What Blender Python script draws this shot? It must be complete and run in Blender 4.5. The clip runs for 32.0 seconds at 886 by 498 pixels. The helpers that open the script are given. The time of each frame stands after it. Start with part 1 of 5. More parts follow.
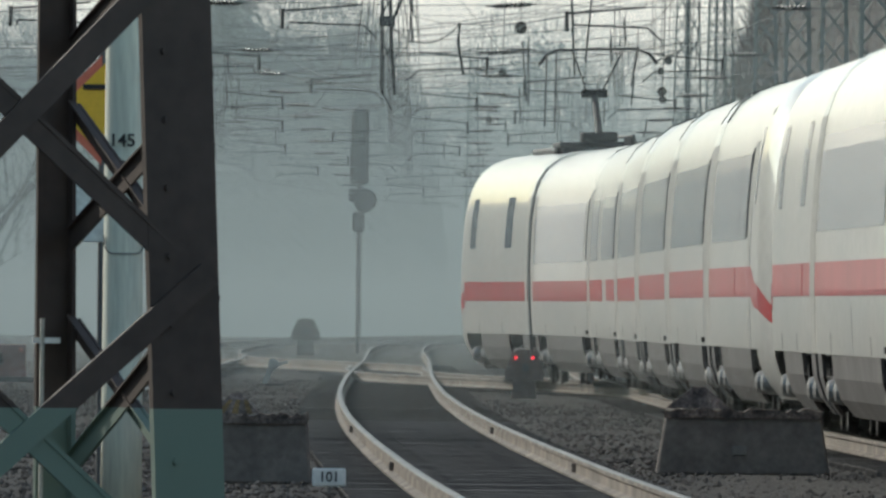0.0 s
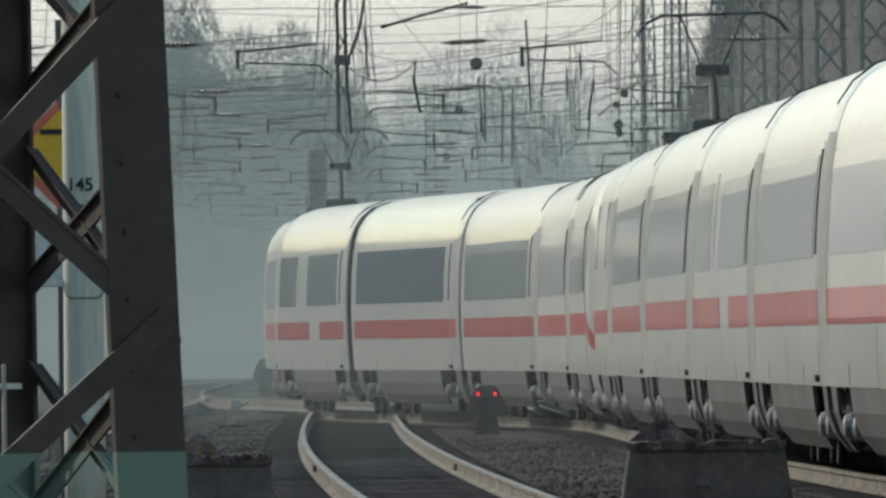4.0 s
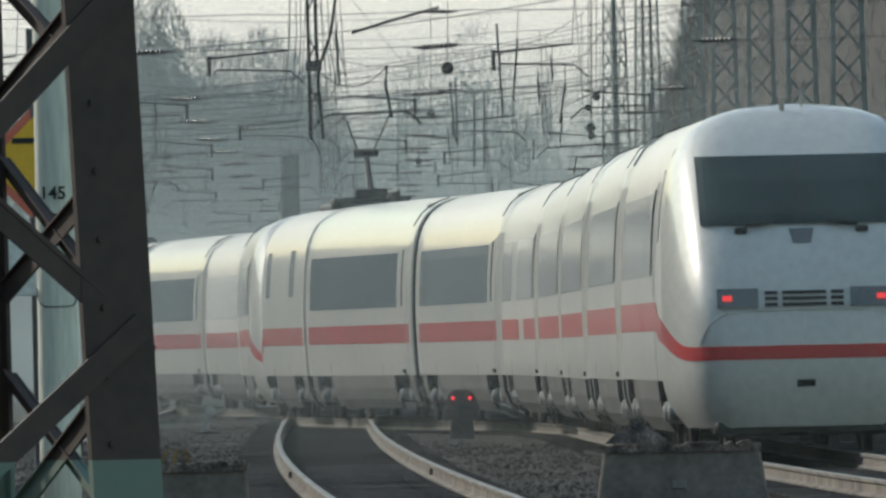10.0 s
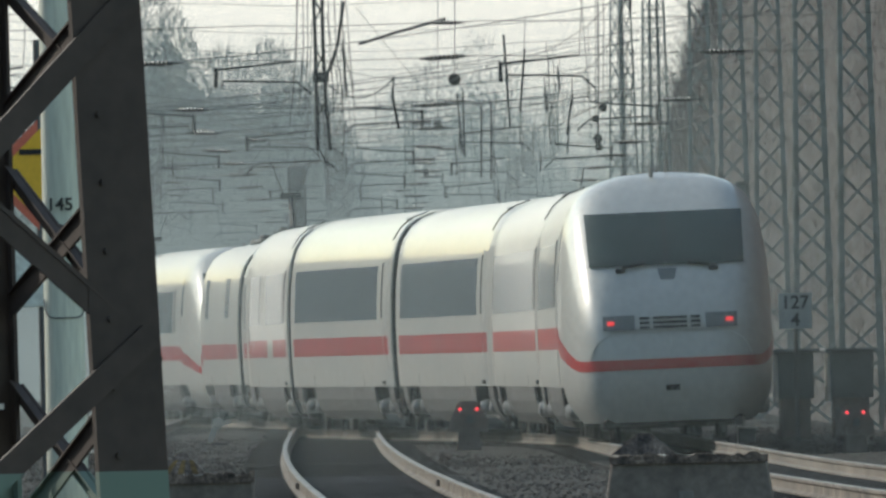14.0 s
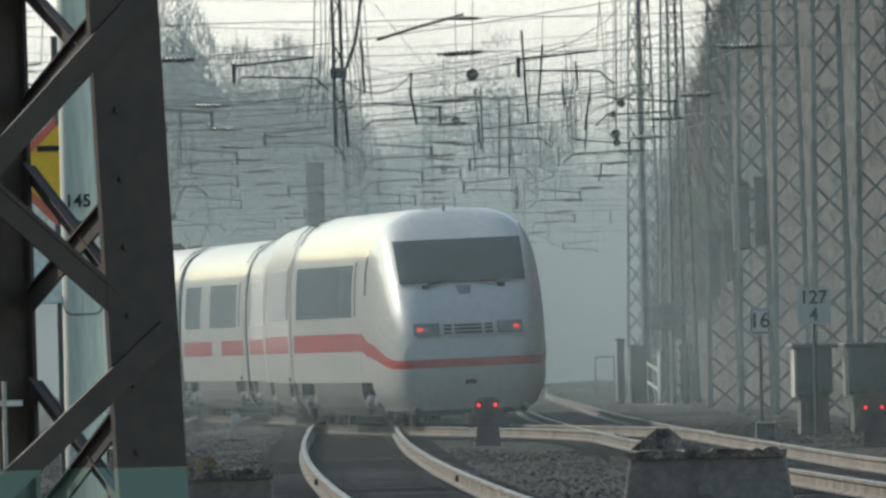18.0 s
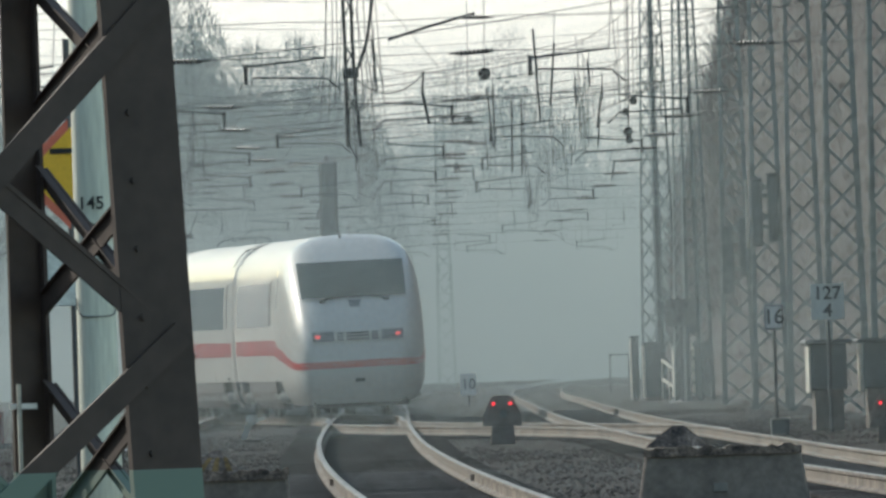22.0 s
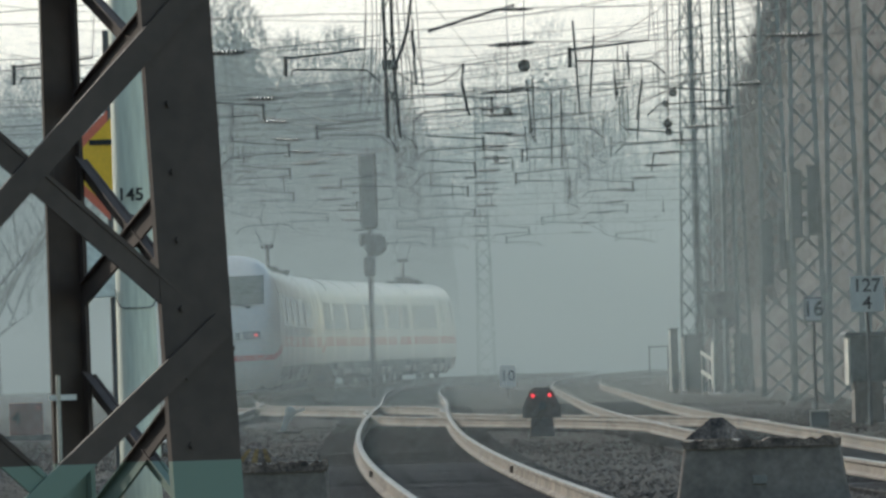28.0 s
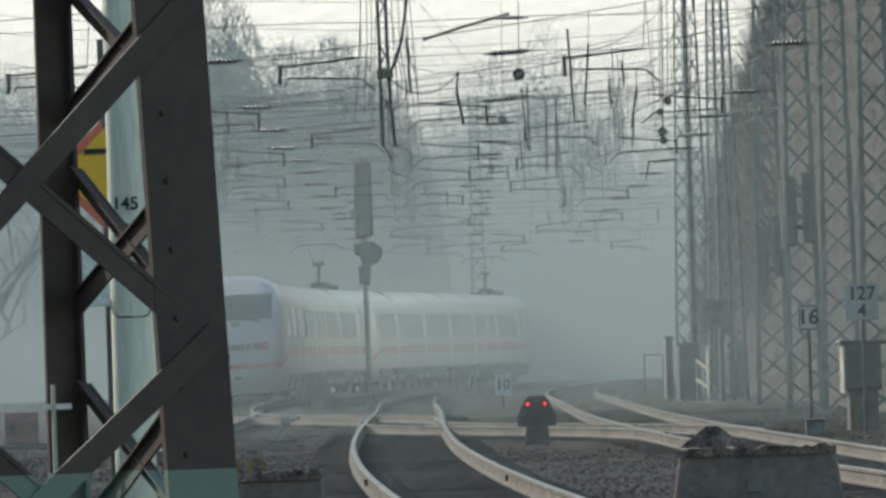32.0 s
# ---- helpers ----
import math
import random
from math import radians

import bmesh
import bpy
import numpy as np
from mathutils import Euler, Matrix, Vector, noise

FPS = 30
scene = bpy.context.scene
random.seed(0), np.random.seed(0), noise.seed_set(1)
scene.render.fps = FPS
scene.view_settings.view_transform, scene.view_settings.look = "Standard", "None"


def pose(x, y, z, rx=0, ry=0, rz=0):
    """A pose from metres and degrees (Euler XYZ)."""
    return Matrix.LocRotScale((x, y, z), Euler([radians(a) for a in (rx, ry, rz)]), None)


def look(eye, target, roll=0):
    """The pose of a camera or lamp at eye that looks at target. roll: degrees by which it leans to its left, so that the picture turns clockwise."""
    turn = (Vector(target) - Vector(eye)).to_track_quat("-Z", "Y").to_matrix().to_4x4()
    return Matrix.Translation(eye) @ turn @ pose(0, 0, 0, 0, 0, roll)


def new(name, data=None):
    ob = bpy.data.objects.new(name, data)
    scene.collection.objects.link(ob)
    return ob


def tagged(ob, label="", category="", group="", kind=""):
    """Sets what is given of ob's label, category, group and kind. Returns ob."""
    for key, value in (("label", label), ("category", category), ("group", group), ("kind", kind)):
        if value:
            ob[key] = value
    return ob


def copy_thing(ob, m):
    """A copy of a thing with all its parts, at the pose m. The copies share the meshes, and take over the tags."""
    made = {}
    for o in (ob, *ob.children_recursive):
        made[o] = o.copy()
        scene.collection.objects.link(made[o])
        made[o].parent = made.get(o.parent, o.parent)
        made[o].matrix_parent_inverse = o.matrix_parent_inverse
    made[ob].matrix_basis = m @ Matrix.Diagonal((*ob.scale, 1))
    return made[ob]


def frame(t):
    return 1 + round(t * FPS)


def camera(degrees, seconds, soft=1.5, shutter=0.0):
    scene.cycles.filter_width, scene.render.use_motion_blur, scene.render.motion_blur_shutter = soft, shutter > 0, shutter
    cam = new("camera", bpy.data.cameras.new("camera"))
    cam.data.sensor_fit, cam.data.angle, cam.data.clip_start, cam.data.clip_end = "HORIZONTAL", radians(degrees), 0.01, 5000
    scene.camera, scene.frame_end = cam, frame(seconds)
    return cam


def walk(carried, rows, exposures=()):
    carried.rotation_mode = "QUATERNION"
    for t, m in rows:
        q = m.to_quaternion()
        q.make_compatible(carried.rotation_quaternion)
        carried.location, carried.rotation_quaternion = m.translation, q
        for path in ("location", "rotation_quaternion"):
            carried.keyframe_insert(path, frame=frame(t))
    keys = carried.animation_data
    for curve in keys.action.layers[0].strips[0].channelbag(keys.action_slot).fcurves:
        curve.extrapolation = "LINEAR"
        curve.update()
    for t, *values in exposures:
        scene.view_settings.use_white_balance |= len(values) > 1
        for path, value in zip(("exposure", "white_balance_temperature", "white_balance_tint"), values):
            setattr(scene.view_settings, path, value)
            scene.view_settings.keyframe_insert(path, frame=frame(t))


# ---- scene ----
# One straight view down a junction: the eye stands 1.24 m above the rails at x = 0, y = 0, and looks along +y.
EYE = (0.0, 0.0, 1.24)
cam = camera(1.932, 32.0, soft=2.7)
# seconds, degrees to the right of +y, degrees upwards, lean
PATH = [(0, 0.0095, 0.1246, 0.53),
        (0.5, 0.0272, 0.1241, 0.65),
        (1, 0.0590, 0.1533, 0.75),
        (1.5, 0.1001, 0.1854, 0.36),
        (2, 0.1177, 0.2136, 0.16),
        (2.5, 0.1232, 0.2190, -0.06),
        (4.5, 0.0879, 0.1913, -0.76),
        (5, 0.0893, 0.1736, -0.83),
        (5.5, 0.1129, 0.1687, -0.85),
        (6, 0.1247, 0.1750, -0.99),
        (6.5, 0.1306, 0.1917, -0.98),
        (7, 0.1370, 0.2040, -0.79),
        (7.5, 0.1467, 0.2100, -0.69),
        (8, 0.1524, 0.2137, -0.91),
        (8.5, 0.1535, 0.2133, -1.15),
        (9, 0.1538, 0.2212, -0.87),
        (9.5, 0.1581, 0.2203, -1.16),
        (10, 0.1561, 0.2149, -1.25),
        (10.5, 0.1551, 0.2225, -1.10),
        (11, 0.1476, 0.2381, -1.34),
        (11.5, 0.1464, 0.2478, -1.34),
        (12, 0.1512, 0.2481, -1.33),
        (12.5, 0.1551, 0.2440, -1.24),
        (13, 0.1433, 0.2386, -1.27),
        (13.5, 0.1387, 0.2413, -1.28),
        (15.5, 0.1550, 0.2283, -1.11),
        (16, 0.1635, 0.2264, -1.33),
        (16.5, 0.1600, 0.2270, -1.45),
        (17, 0.1389, 0.2240, -1.70),
        (17.5, 0.1228, 0.2269, -1.62),
        (18, 0.1013, 0.2312, -1.37),
        (18.5, 0.0936, 0.2227, -1.55),
        (19, 0.0941, 0.2226, -1.40),
        (19.5, 0.1177, 0.2278, -1.68),
        (20, 0.1292, 0.2278, -1.67),
        (20.5, 0.1202, 0.2342, -1.66),
        (21, 0.1060, 0.2342, -1.56),
        (21.5, 0.0836, 0.2346, -1.72),
        (22, 0.0720, 0.2301, -1.88),
        (22.5, 0.0603, 0.2366, -1.89),
        (23, 0.0507, 0.2387, -1.77),
        (23.5, 0.0533, 0.2276, -1.94),
        (24, 0.0391, 0.2236, -1.67),
        (24.5, 0.0300, 0.2175, -1.39),
        (26.5, 0.0163, 0.1941, -1.77),
        (27, -0.0007, 0.1896, -1.91),
        (27.5, -0.0192, 0.1998, -1.87),
        (28, -0.0146, 0.2150, -1.80),
        (28.5, 0.0030, 0.2298, -1.96),
        (29, 0.0125, 0.2410, -2.05),
        (29.5, 0.0202, 0.2520, -2.01),
        (30, 0.0220, 0.2486, -1.96),
        (30.5, 0.0212, 0.2382, -1.63),
        (31, 0.0168, 0.2222, -1.64),
        (31.5, 0.0046, 0.2124, -1.90),
        (32, -0.0030, 0.2333, -1.88)]
LEVELS = [(0, 0.47), (1, 0.2), (2.5, 0.17), (5, 0.27), (6, 0.2), (9, 0.24), (13, 0.37), (16, 0.47), (17, 0.47), (19, 0.59), (20, 0.58), (23, 0.67), (24.5, 0.69), (27, 0.74), (28, 0.61), (30, 0.54), (31, 0.72), (32, 0.52)]


def aim(pan, tilt, lean):
    a, b = radians(pan), radians(tilt)
    return look(EYE, (1000 * math.tan(a), 1000.0, EYE[2] + 1000 * math.tan(b)), lean)


walk(cam, [(t, aim(p, e, r)) for t, p, e, r in PATH], exposures=LEVELS)

# ---- light ----
SUN_AZIMUTH, SUN_HEIGHT = -46.0, 27.5      # degrees: from +y towards +x, and above the ground
world = bpy.data.worlds.new("sky")
scene.world = world
world.use_nodes = True
wn = world.node_tree.nodes
sky = wn.new("ShaderNodeTexSky")
sky.sky_type = "NISHITA"
sky.sun_disc = False
sky.sun_elevation, sky.sun_rotation = radians(SUN_HEIGHT), radians(SUN_AZIMUTH)
sky.dust_density, sky.air_density, sky.ozone_density = 0.8, 1.0, 0.3
wn["Background"].inputs["Strength"].default_value = 0.15
tint = wn.new("ShaderNodeMix")
tint.data_type, tint.blend_type = "RGBA", "MULTIPLY"
tint.inputs["Factor"].default_value = 1.0
tint.inputs["B"].default_value = (1.02, 1.04, 0.925, 1)          # the cool cast of the misty air
world.node_tree.links.new(sky.outputs[0], tint.inputs["A"])
world.node_tree.links.new(tint.outputs["Result"], wn["Background"].inputs["Color"])

sun = new("sun", bpy.data.lights.new("sun", "SUN"))
sun.data.energy, sun.data.angle, sun.data.color = 2.28, radians(1.5), (1.0, 0.95, 0.85)
ce = math.cos(radians(SUN_HEIGHT))
toward = Vector((math.sin(radians(SUN_AZIMUTH)) * ce, math.cos(radians(SUN_AZIMUTH)) * ce, math.sin(radians(SUN_HEIGHT))))
sun.matrix_world = look(toward * 50, (0, 0, 0))


def build_backdrop():
    """The bright milky sky low over the far end of the line."""
    m = bpy.data.materials.new("milky_bright_sky")
    m.use_nodes = True
    n, l = m.node_tree.nodes, m.node_tree.links
    n.remove(n["Principled BSDF"])
    e = n.new("ShaderNodeEmission")
    e.inputs["Color"].default_value = (1.0, 0.965, 0.86, 1)
    e.inputs["Strength"].default_value = SKY_GLOW
    l.new(e.outputs[0], n["Material Output"].inputs["Surface"])
    me = bpy.data.meshes.new("backdrop")
    me.from_pydata([(-260, 3600, -30), (260, 3600, -30), (260, 3600, 200), (-260, 3600, 200)], [], [(0, 1, 2, 3)])
    me.materials.append(m)
    tagged(new("backdrop", me), "bright milky morning sky", "sky", kind="structure")


SKY_GLOW = 1.09
build_backdrop()


# ---- materials ----
def mat(name, color, rough=0.6, metal=0.0, vary=0.12, scale=3.0, fine=40.0, bump=0.0, coat=0.0, second=None, blend=0.5, emit=None, spec=0.5, spread=(0.35, 0.65), stretch=None):
    m = bpy.data.materials.new(name)
    m.use_nodes = True
    n, l = m.node_tree.nodes, m.node_tree.links
    p = n["Principled BSDF"]
    p.inputs["Roughness"].default_value, p.inputs["Metallic"].default_value = rough, metal
    p.inputs["Coat Weight"].default_value = coat
    p.inputs["Coat Roughness"].default_value = 0.08
    p.inputs["Specular IOR Level"].default_value = spec
    tc = n.new("ShaderNodeTexCoord")
    a, b = n.new("ShaderNodeTexNoise"), n.new("ShaderNodeTexNoise")
    a.inputs["Scale"].default_value, a.inputs["Detail"].default_value = scale, 5.0
    b.inputs["Scale"].default_value, b.inputs["Detail"].default_value = fine, 4.0
    where = tc.outputs["Object"]
    if stretch:
        mp = n.new("ShaderNodeMapping")
        mp.inputs["Scale"].default_value = stretch
        l.new(where, mp.inputs["Vector"])
        where = mp.outputs["Vector"]
    l.new(where, a.inputs["Vector"])
    l.new(where, b.inputs["Vector"])
    r = n.new("ShaderNodeValToRGB")
    r.color_ramp.elements[0].position, r.color_ramp.elements[1].position = spread
    other = second or [max(0.0, c * (1 - 2.2 * vary)) for c in color]
    r.color_ramp.elements[0].color = (*other, 1)
    r.color_ramp.elements[1].color = (*color, 1)
    l.new(a.outputs["Fac"], r.inputs["Fac"])
    mix = n.new("ShaderNodeMix")
    mix.data_type, mix.blend_type = "RGBA", "MULTIPLY"
    mix.inputs["Factor"].default_value = 1.0
    g = n.new("ShaderNodeMapRange")
    g.inputs["From Min"].default_value, g.inputs["From Max"].default_value = 0.3, 0.7
    g.inputs["To Min"].default_value, g.inputs["To Max"].default_value = 1 - 1.6 * vary, 1 + 0.4 * vary
    l.new(b.outputs["Fac"], g.inputs["Value"])
    l.new(r.outputs["Color"], mix.inputs["A"])
    l.new(g.outputs["Result"], mix.inputs["B"])
    l.new(mix.outputs["Result"], p.inputs["Base Color"])
    if bump:
        bm_ = n.new("ShaderNodeBump")
        bm_.inputs["Strength"].default_value, bm_.inputs["Distance"].default_value = bump, 0.05
        l.new(b.outputs["Fac"], bm_.inputs["Height"])
        l.new(bm_.outputs["Normal"], p.inputs["Normal"])
    if emit:
        p.inputs["Emission Color"].default_value = (*emit[0], 1)
        p.inputs["Emission Strength"].default_value = emit[1]
    return m


WHITE = mat("train_white_paint", (0.575, 0.565, 0.515), 0.36, vary=0.07, scale=0.5, fine=9, coat=0.42, spec=0.25, second=(0.51, 0.51, 0.475), stretch=(1, 0.3, 1))
RED = mat("train_red_paint", (0.55, 0.05, 0.052), 0.34, vary=0.08, scale=0.5, fine=9, coat=0.45, spec=0.25)
GLASS = mat("dark_tinted_glass", (0.16, 0.18, 0.205), 0.1, vary=0.12, scale=0.3, fine=3, spec=0.3)
SHIELD = mat("windscreen_glass", (0.045, 0.068, 0.063), 0.2, vary=0.1, scale=1.0, fine=5, spec=0.1)
SKIRT = mat("grey_skirt_paint", (0.115, 0.11, 0.11), 0.6, vary=0.25, scale=0.8, fine=6, second=(0.07, 0.066, 0.066))
RUBBER = mat("black_rubber", (0.035, 0.035, 0.036), 0.8, vary=0.2)
DARK = mat("dark_underframe_steel", (0.05, 0.05, 0.05), 0.6, 0.3, vary=0.3)
CAP = mat("dusty_axle_box_metal", (0.50, 0.49, 0.46), 0.45, 0.3, vary=0.2, fine=15)
SEAM = mat("grey_joint_sealant", (0.60, 0.60, 0.56), 0.7, vary=0.1)
LENS = mat("grey_lamp_glass", (0.17, 0.18, 0.175), 0.15, vary=0.1)
TAIL = mat("red_tail_light", (0.5, 0.02, 0.02), 0.3, emit=((1.0, 0.06, 0.06), 0.6))
SIGRED = mat("red_signal_light", (0.5, 0.01, 0.02), 0.3, emit=((1.0, 0.03, 0.05), 0.95))
STEEL = mat("galvanised_steel", (0.20, 0.21, 0.21), 0.5, 0.5, vary=0.2, scale=2)
RAILTOP = mat("polished_rail_steel", (0.26, 0.243, 0.21), 0.55, 0.1, vary=0.2, scale=0.3, fine=4, spec=0.3)
RAILSIDE = mat("dusty_pale_rail_web", (0.24, 0.205, 0.165), 0.85, vary=0.4, scale=0.5, fine=5, second=(0.11, 0.09, 0.075))
BALLAST = mat("dark_ballast_stone", (0.066, 0.061, 0.054), 0.95, vary=0.6, scale=0.3, fine=9, bump=0.6, second=(0.037, 0.034, 0.032), stretch=(4.0, 0.12, 4.0), spec=0.12)
STONE = mat("ballast_chips", (0.20, 0.183, 0.165), 0.9, vary=0.45, scale=9.0, fine=40, second=(0.05, 0.046, 0.043), spec=0.2)
SLEEPER = mat("dark_oiled_sleeper_wood", (0.055, 0.049, 0.044), 0.85, vary=0.4, scale=2, fine=20)
BLACKBOX = mat("soot_black_cast_iron", (0.22, 0.19, 0.165), 0.9, vary=0.16, scale=2.5, fine=18, bump=0.12)
BOXTOP = mat("rusty_flaking_lid", (0.30, 0.235, 0.195), 0.9, vary=0.4, scale=6, fine=30, second=(0.06, 0.05, 0.045), bump=0.5)
POLE = mat("pale_concrete_pole", (0.76, 0.77, 0.64), 0.6, vary=0.12, scale=1.0, fine=7, second=(0.60, 0.63, 0.53), stretch=(5.0, 5.0, 0.5))
YELLOW = mat("yellow_sign_enamel", (0.85, 0.50, 0.02), 0.3, vary=0.06)
DIRTYYELLOW = mat("dirty_yellow_paint", (0.30, 0.19, 0.07), 0.7, vary=0.3, scale=6)
ORANGE = mat("red_sign_border", (0.72, 0.16, 0.10), 0.3, vary=0.08)
PLATE = mat("white_sign_enamel", (0.92, 0.91, 0.86), 0.5, vary=0.06, scale=4)
GREYGREEN = mat("grey_green_aged_enamel", (0.74, 0.79, 0.74), 0.6, vary=0.12, scale=3)
DULL = mat("dull_brown_grey_enamel", (0.23, 0.22, 0.20), 0.7, vary=0.15, scale=3)
INK = mat("black_lettering", (0.012, 0.012, 0.012), 0.6, vary=0.05)
GREENSTEEL = mat("grey_green_mast_paint", (0.24, 0.31, 0.30), 0.75, 0.0, vary=0.25, scale=1.5, fine=12)
WIRE = mat("tarnished_copper_wire", (0.045, 0.05, 0.05), 0.6, 0.3, vary=0.2)
INSUL = mat("brown_porcelain", (0.03, 0.026, 0.024), 0.3, vary=0.2)
CABINET = mat("grey_cabinet_paint", (0.12, 0.14, 0.14), 0.55, vary=0.15, scale=2)
CREAM = mat("cream_fence_paint", (0.66, 0.64, 0.55), 0.6, vary=0.15)
BARK = mat("winter_bark", (0.10, 0.10, 0.095), 0.9, vary=0.3, scale=2)
TWIGS = mat("bare_winter_twigs", (0.21, 0.228, 0.218), 0.9, vary=0.3, scale=0.6, fine=4)
STALKS = mat("dry_stalks", (0.165, 0.122, 0.110), 0.95, vary=0.25, scale=0.6, fine=4)
BANK = mat("brown_bank_of_dry_growth", (0.050, 0.036, 0.033), 0.95, vary=0.35, scale=0.5, fine=5, bump=0.6, second=(0.032, 0.024, 0.023), stretch=(1.0, 0.06, 1.0))
ROOFBRICK = mat("brown_hut_wall", (0.40, 0.21, 0.18), 0.8, vary=0.2)


def two_tone(name, upper, lower, level):
    """Paint that changes colour at a sharp line at that height above the thing's foot."""
    m = mat(name, upper, 0.7, 0.0, vary=0.14, scale=1.2, fine=12)
    n, l = m.node_tree.nodes, m.node_tree.links
    p = n["Principled BSDF"]
    old = p.inputs["Base Color"].links[0].from_socket
    geo, sep, cmp = n.new("ShaderNodeNewGeometry"), n.new("ShaderNodeSeparateXYZ"), n.new("ShaderNodeMath")
    cmp.operation = "GREATER_THAN"
    cmp.inputs[1].default_value = level
    mix = n.new("ShaderNodeMix")
    mix.data_type = "RGBA"
    l.new(geo.outputs["Position"], sep.inputs[0])
    l.new(sep.outputs["Z"], cmp.inputs[0])
    l.new(cmp.outputs[0], mix.inputs["Factor"])
    mix.inputs["A"].default_value = (*lower, 1)
    l.new(old, mix.inputs["B"])
    l.new(mix.outputs["Result"], p.inputs["Base Color"])
    return m


MASTPAINT = two_tone("dark_brown_mast_over_green_base_coat", (0.082, 0.058, 0.047), (0.155, 0.215, 0.175), 0.84)


# ---- small builders ----
def part(name, bm, material, parent=None, label="", smooth=False, at=None):
    me = bpy.data.meshes.new(name)
    if smooth:
        for f in bm.faces:
            f.smooth = True
    bm.to_mesh(me)
    bm.free()
    for m in (material if isinstance(material, (list, tuple)) else [material]):
        me.materials.append(m)
    ob = new(name, me)
    if parent:
        ob.parent = parent
    if at is not None:
        ob.matrix_basis = at
    if label:
        ob["label"] = label
    return ob


def thing(name, label, category, group="", kind="", at=None):
    ob = new(name)
    ob.empty_display_size = 0.2
    if at is not None:
        ob.matrix_basis = at
    return tagged(ob, label, category, group, kind)


def same(ob, parent, at):
    """The same mesh again, as a part of its own."""
    o = new(ob.name.split(".")[0], ob.data)
    o.parent, o.matrix_basis = parent, at
    return o


def box(bm, x0, x1, y0, y1, z0, z1, bevel=0.0, mat_index=0, taper=1.0):
    vs = []
    cx, cy = (x0 + x1) / 2, (y0 + y1) / 2
    for z in (z0, z1):
        k = taper if z == z1 else 1.0
        for x, y in ((x0, y0), (x1, y0), (x1, y1), (x0, y1)):
            vs.append(bm.verts.new((cx + (x - cx) * k, cy + (y - cy) * k, z)))
    fs = [bm.faces.new([vs[i] for i in q]) for q in ((3, 2, 1, 0), (4, 5, 6, 7), (0, 1, 5, 4), (1, 2, 6, 5), (2, 3, 7, 6), (3, 0, 4, 7))]
    for f in fs:
        f.material_index = mat_index
    if bevel:
        es = list({e for f in fs for e in f.edges})
        bmesh.ops.bevel(bm, geom=es, offset=bevel, segments=1, affect="EDGES")
    return fs


def tube(bm, a, b, r, r2=None, n=6, caps=True, mat_index=0):
    a, b = Vector(a), Vector(b)
    q = (b - a).to_track_quat("Z", "Y")
    r2 = r if r2 is None else r2
    rings = []
    for p, rr in ((a, r), (b, r2)):
        rings.append([bm.verts.new(p + q @ Vector((rr * math.cos(2 * math.pi * i / n), rr * math.sin(2 * math.pi * i / n), 0))) for i in range(n)])
    for i in range(n):
        bm.faces.new((rings[0][i], rings[0][(i + 1) % n], rings[1][(i + 1) % n], rings[1][i])).material_index = mat_index
    if caps:
        bm.faces.new(rings[0][::-1]).material_index = mat_index
        bm.faces.new(rings[1]).material_index = mat_index


def bar(bm, a, b, w, t, up=(0, 1, 0)):
    """A flat bar from a to b, w wide and t thick along up."""
    a, b, up = Vector(a), Vector(b), Vector(up).normalized()
    d = (b - a).normalized()
    s = d.cross(up).normalized() * (w / 2)
    u = up * (t / 2)
    v = [bm.verts.new(p + k * s + m * u) for p in (a, b) for k, m in ((-1, -1), (1, -1), (1, 1), (-1, 1))]
    for q in ((3, 2, 1, 0), (4, 5, 6, 7), (0, 1, 5, 4), (1, 2, 6, 5), (2, 3, 7, 6), (3, 0, 4, 7)):
        bm.faces.new([v[i] for i in q])


def lathe(bm, rings, n=10, axis="Z", mat_index=0):
    """Rings of (radius, height) turned about an axis."""
    rows = []
    for r, h in rings:
        row = []
        for i in range(n):
            c, s = r * math.cos(2 * math.pi * i / n), r * math.sin(2 * math.pi * i / n)
            row.append(bm.verts.new((c, s, h) if axis == "Z" else ((h, c, s) if axis == "X" else (c, h, s))))
        rows.append(row)
    for a, b in zip(rows, rows[1:]):
        for i in range(n):
            bm.faces.new((a[i], a[(i + 1) % n], b[(i + 1) % n], b[i])).material_index = mat_index
    bm.faces.new(rows[0][::-1])
    bm.faces.new(rows[-1])


def polytube(bm, pts, r, n=5):
    """One tube along a row of points."""
    prev = None
    for i, p in enumerate(pts):
        p = Vector(p)
        d = (Vector(pts[min(i + 1, len(pts) - 1)]) - Vector(pts[max(i - 1, 0)])).normalized()
        q = d.to_track_quat("Z", "Y")
        ring = [bm.verts.new(p + q @ Vector((r * math.cos(2 * math.pi * k / n), r * math.sin(2 * math.pi * k / n), 0))) for k in range(n)]
        if prev:
            for k in range(n):
                bm.faces.new((prev[k], prev[(k + 1) % n], ring[(k + 1) % n], ring[k]))
        else:
            bm.faces.new(ring[::-1])
        prev = ring
    bm.faces.new(prev)


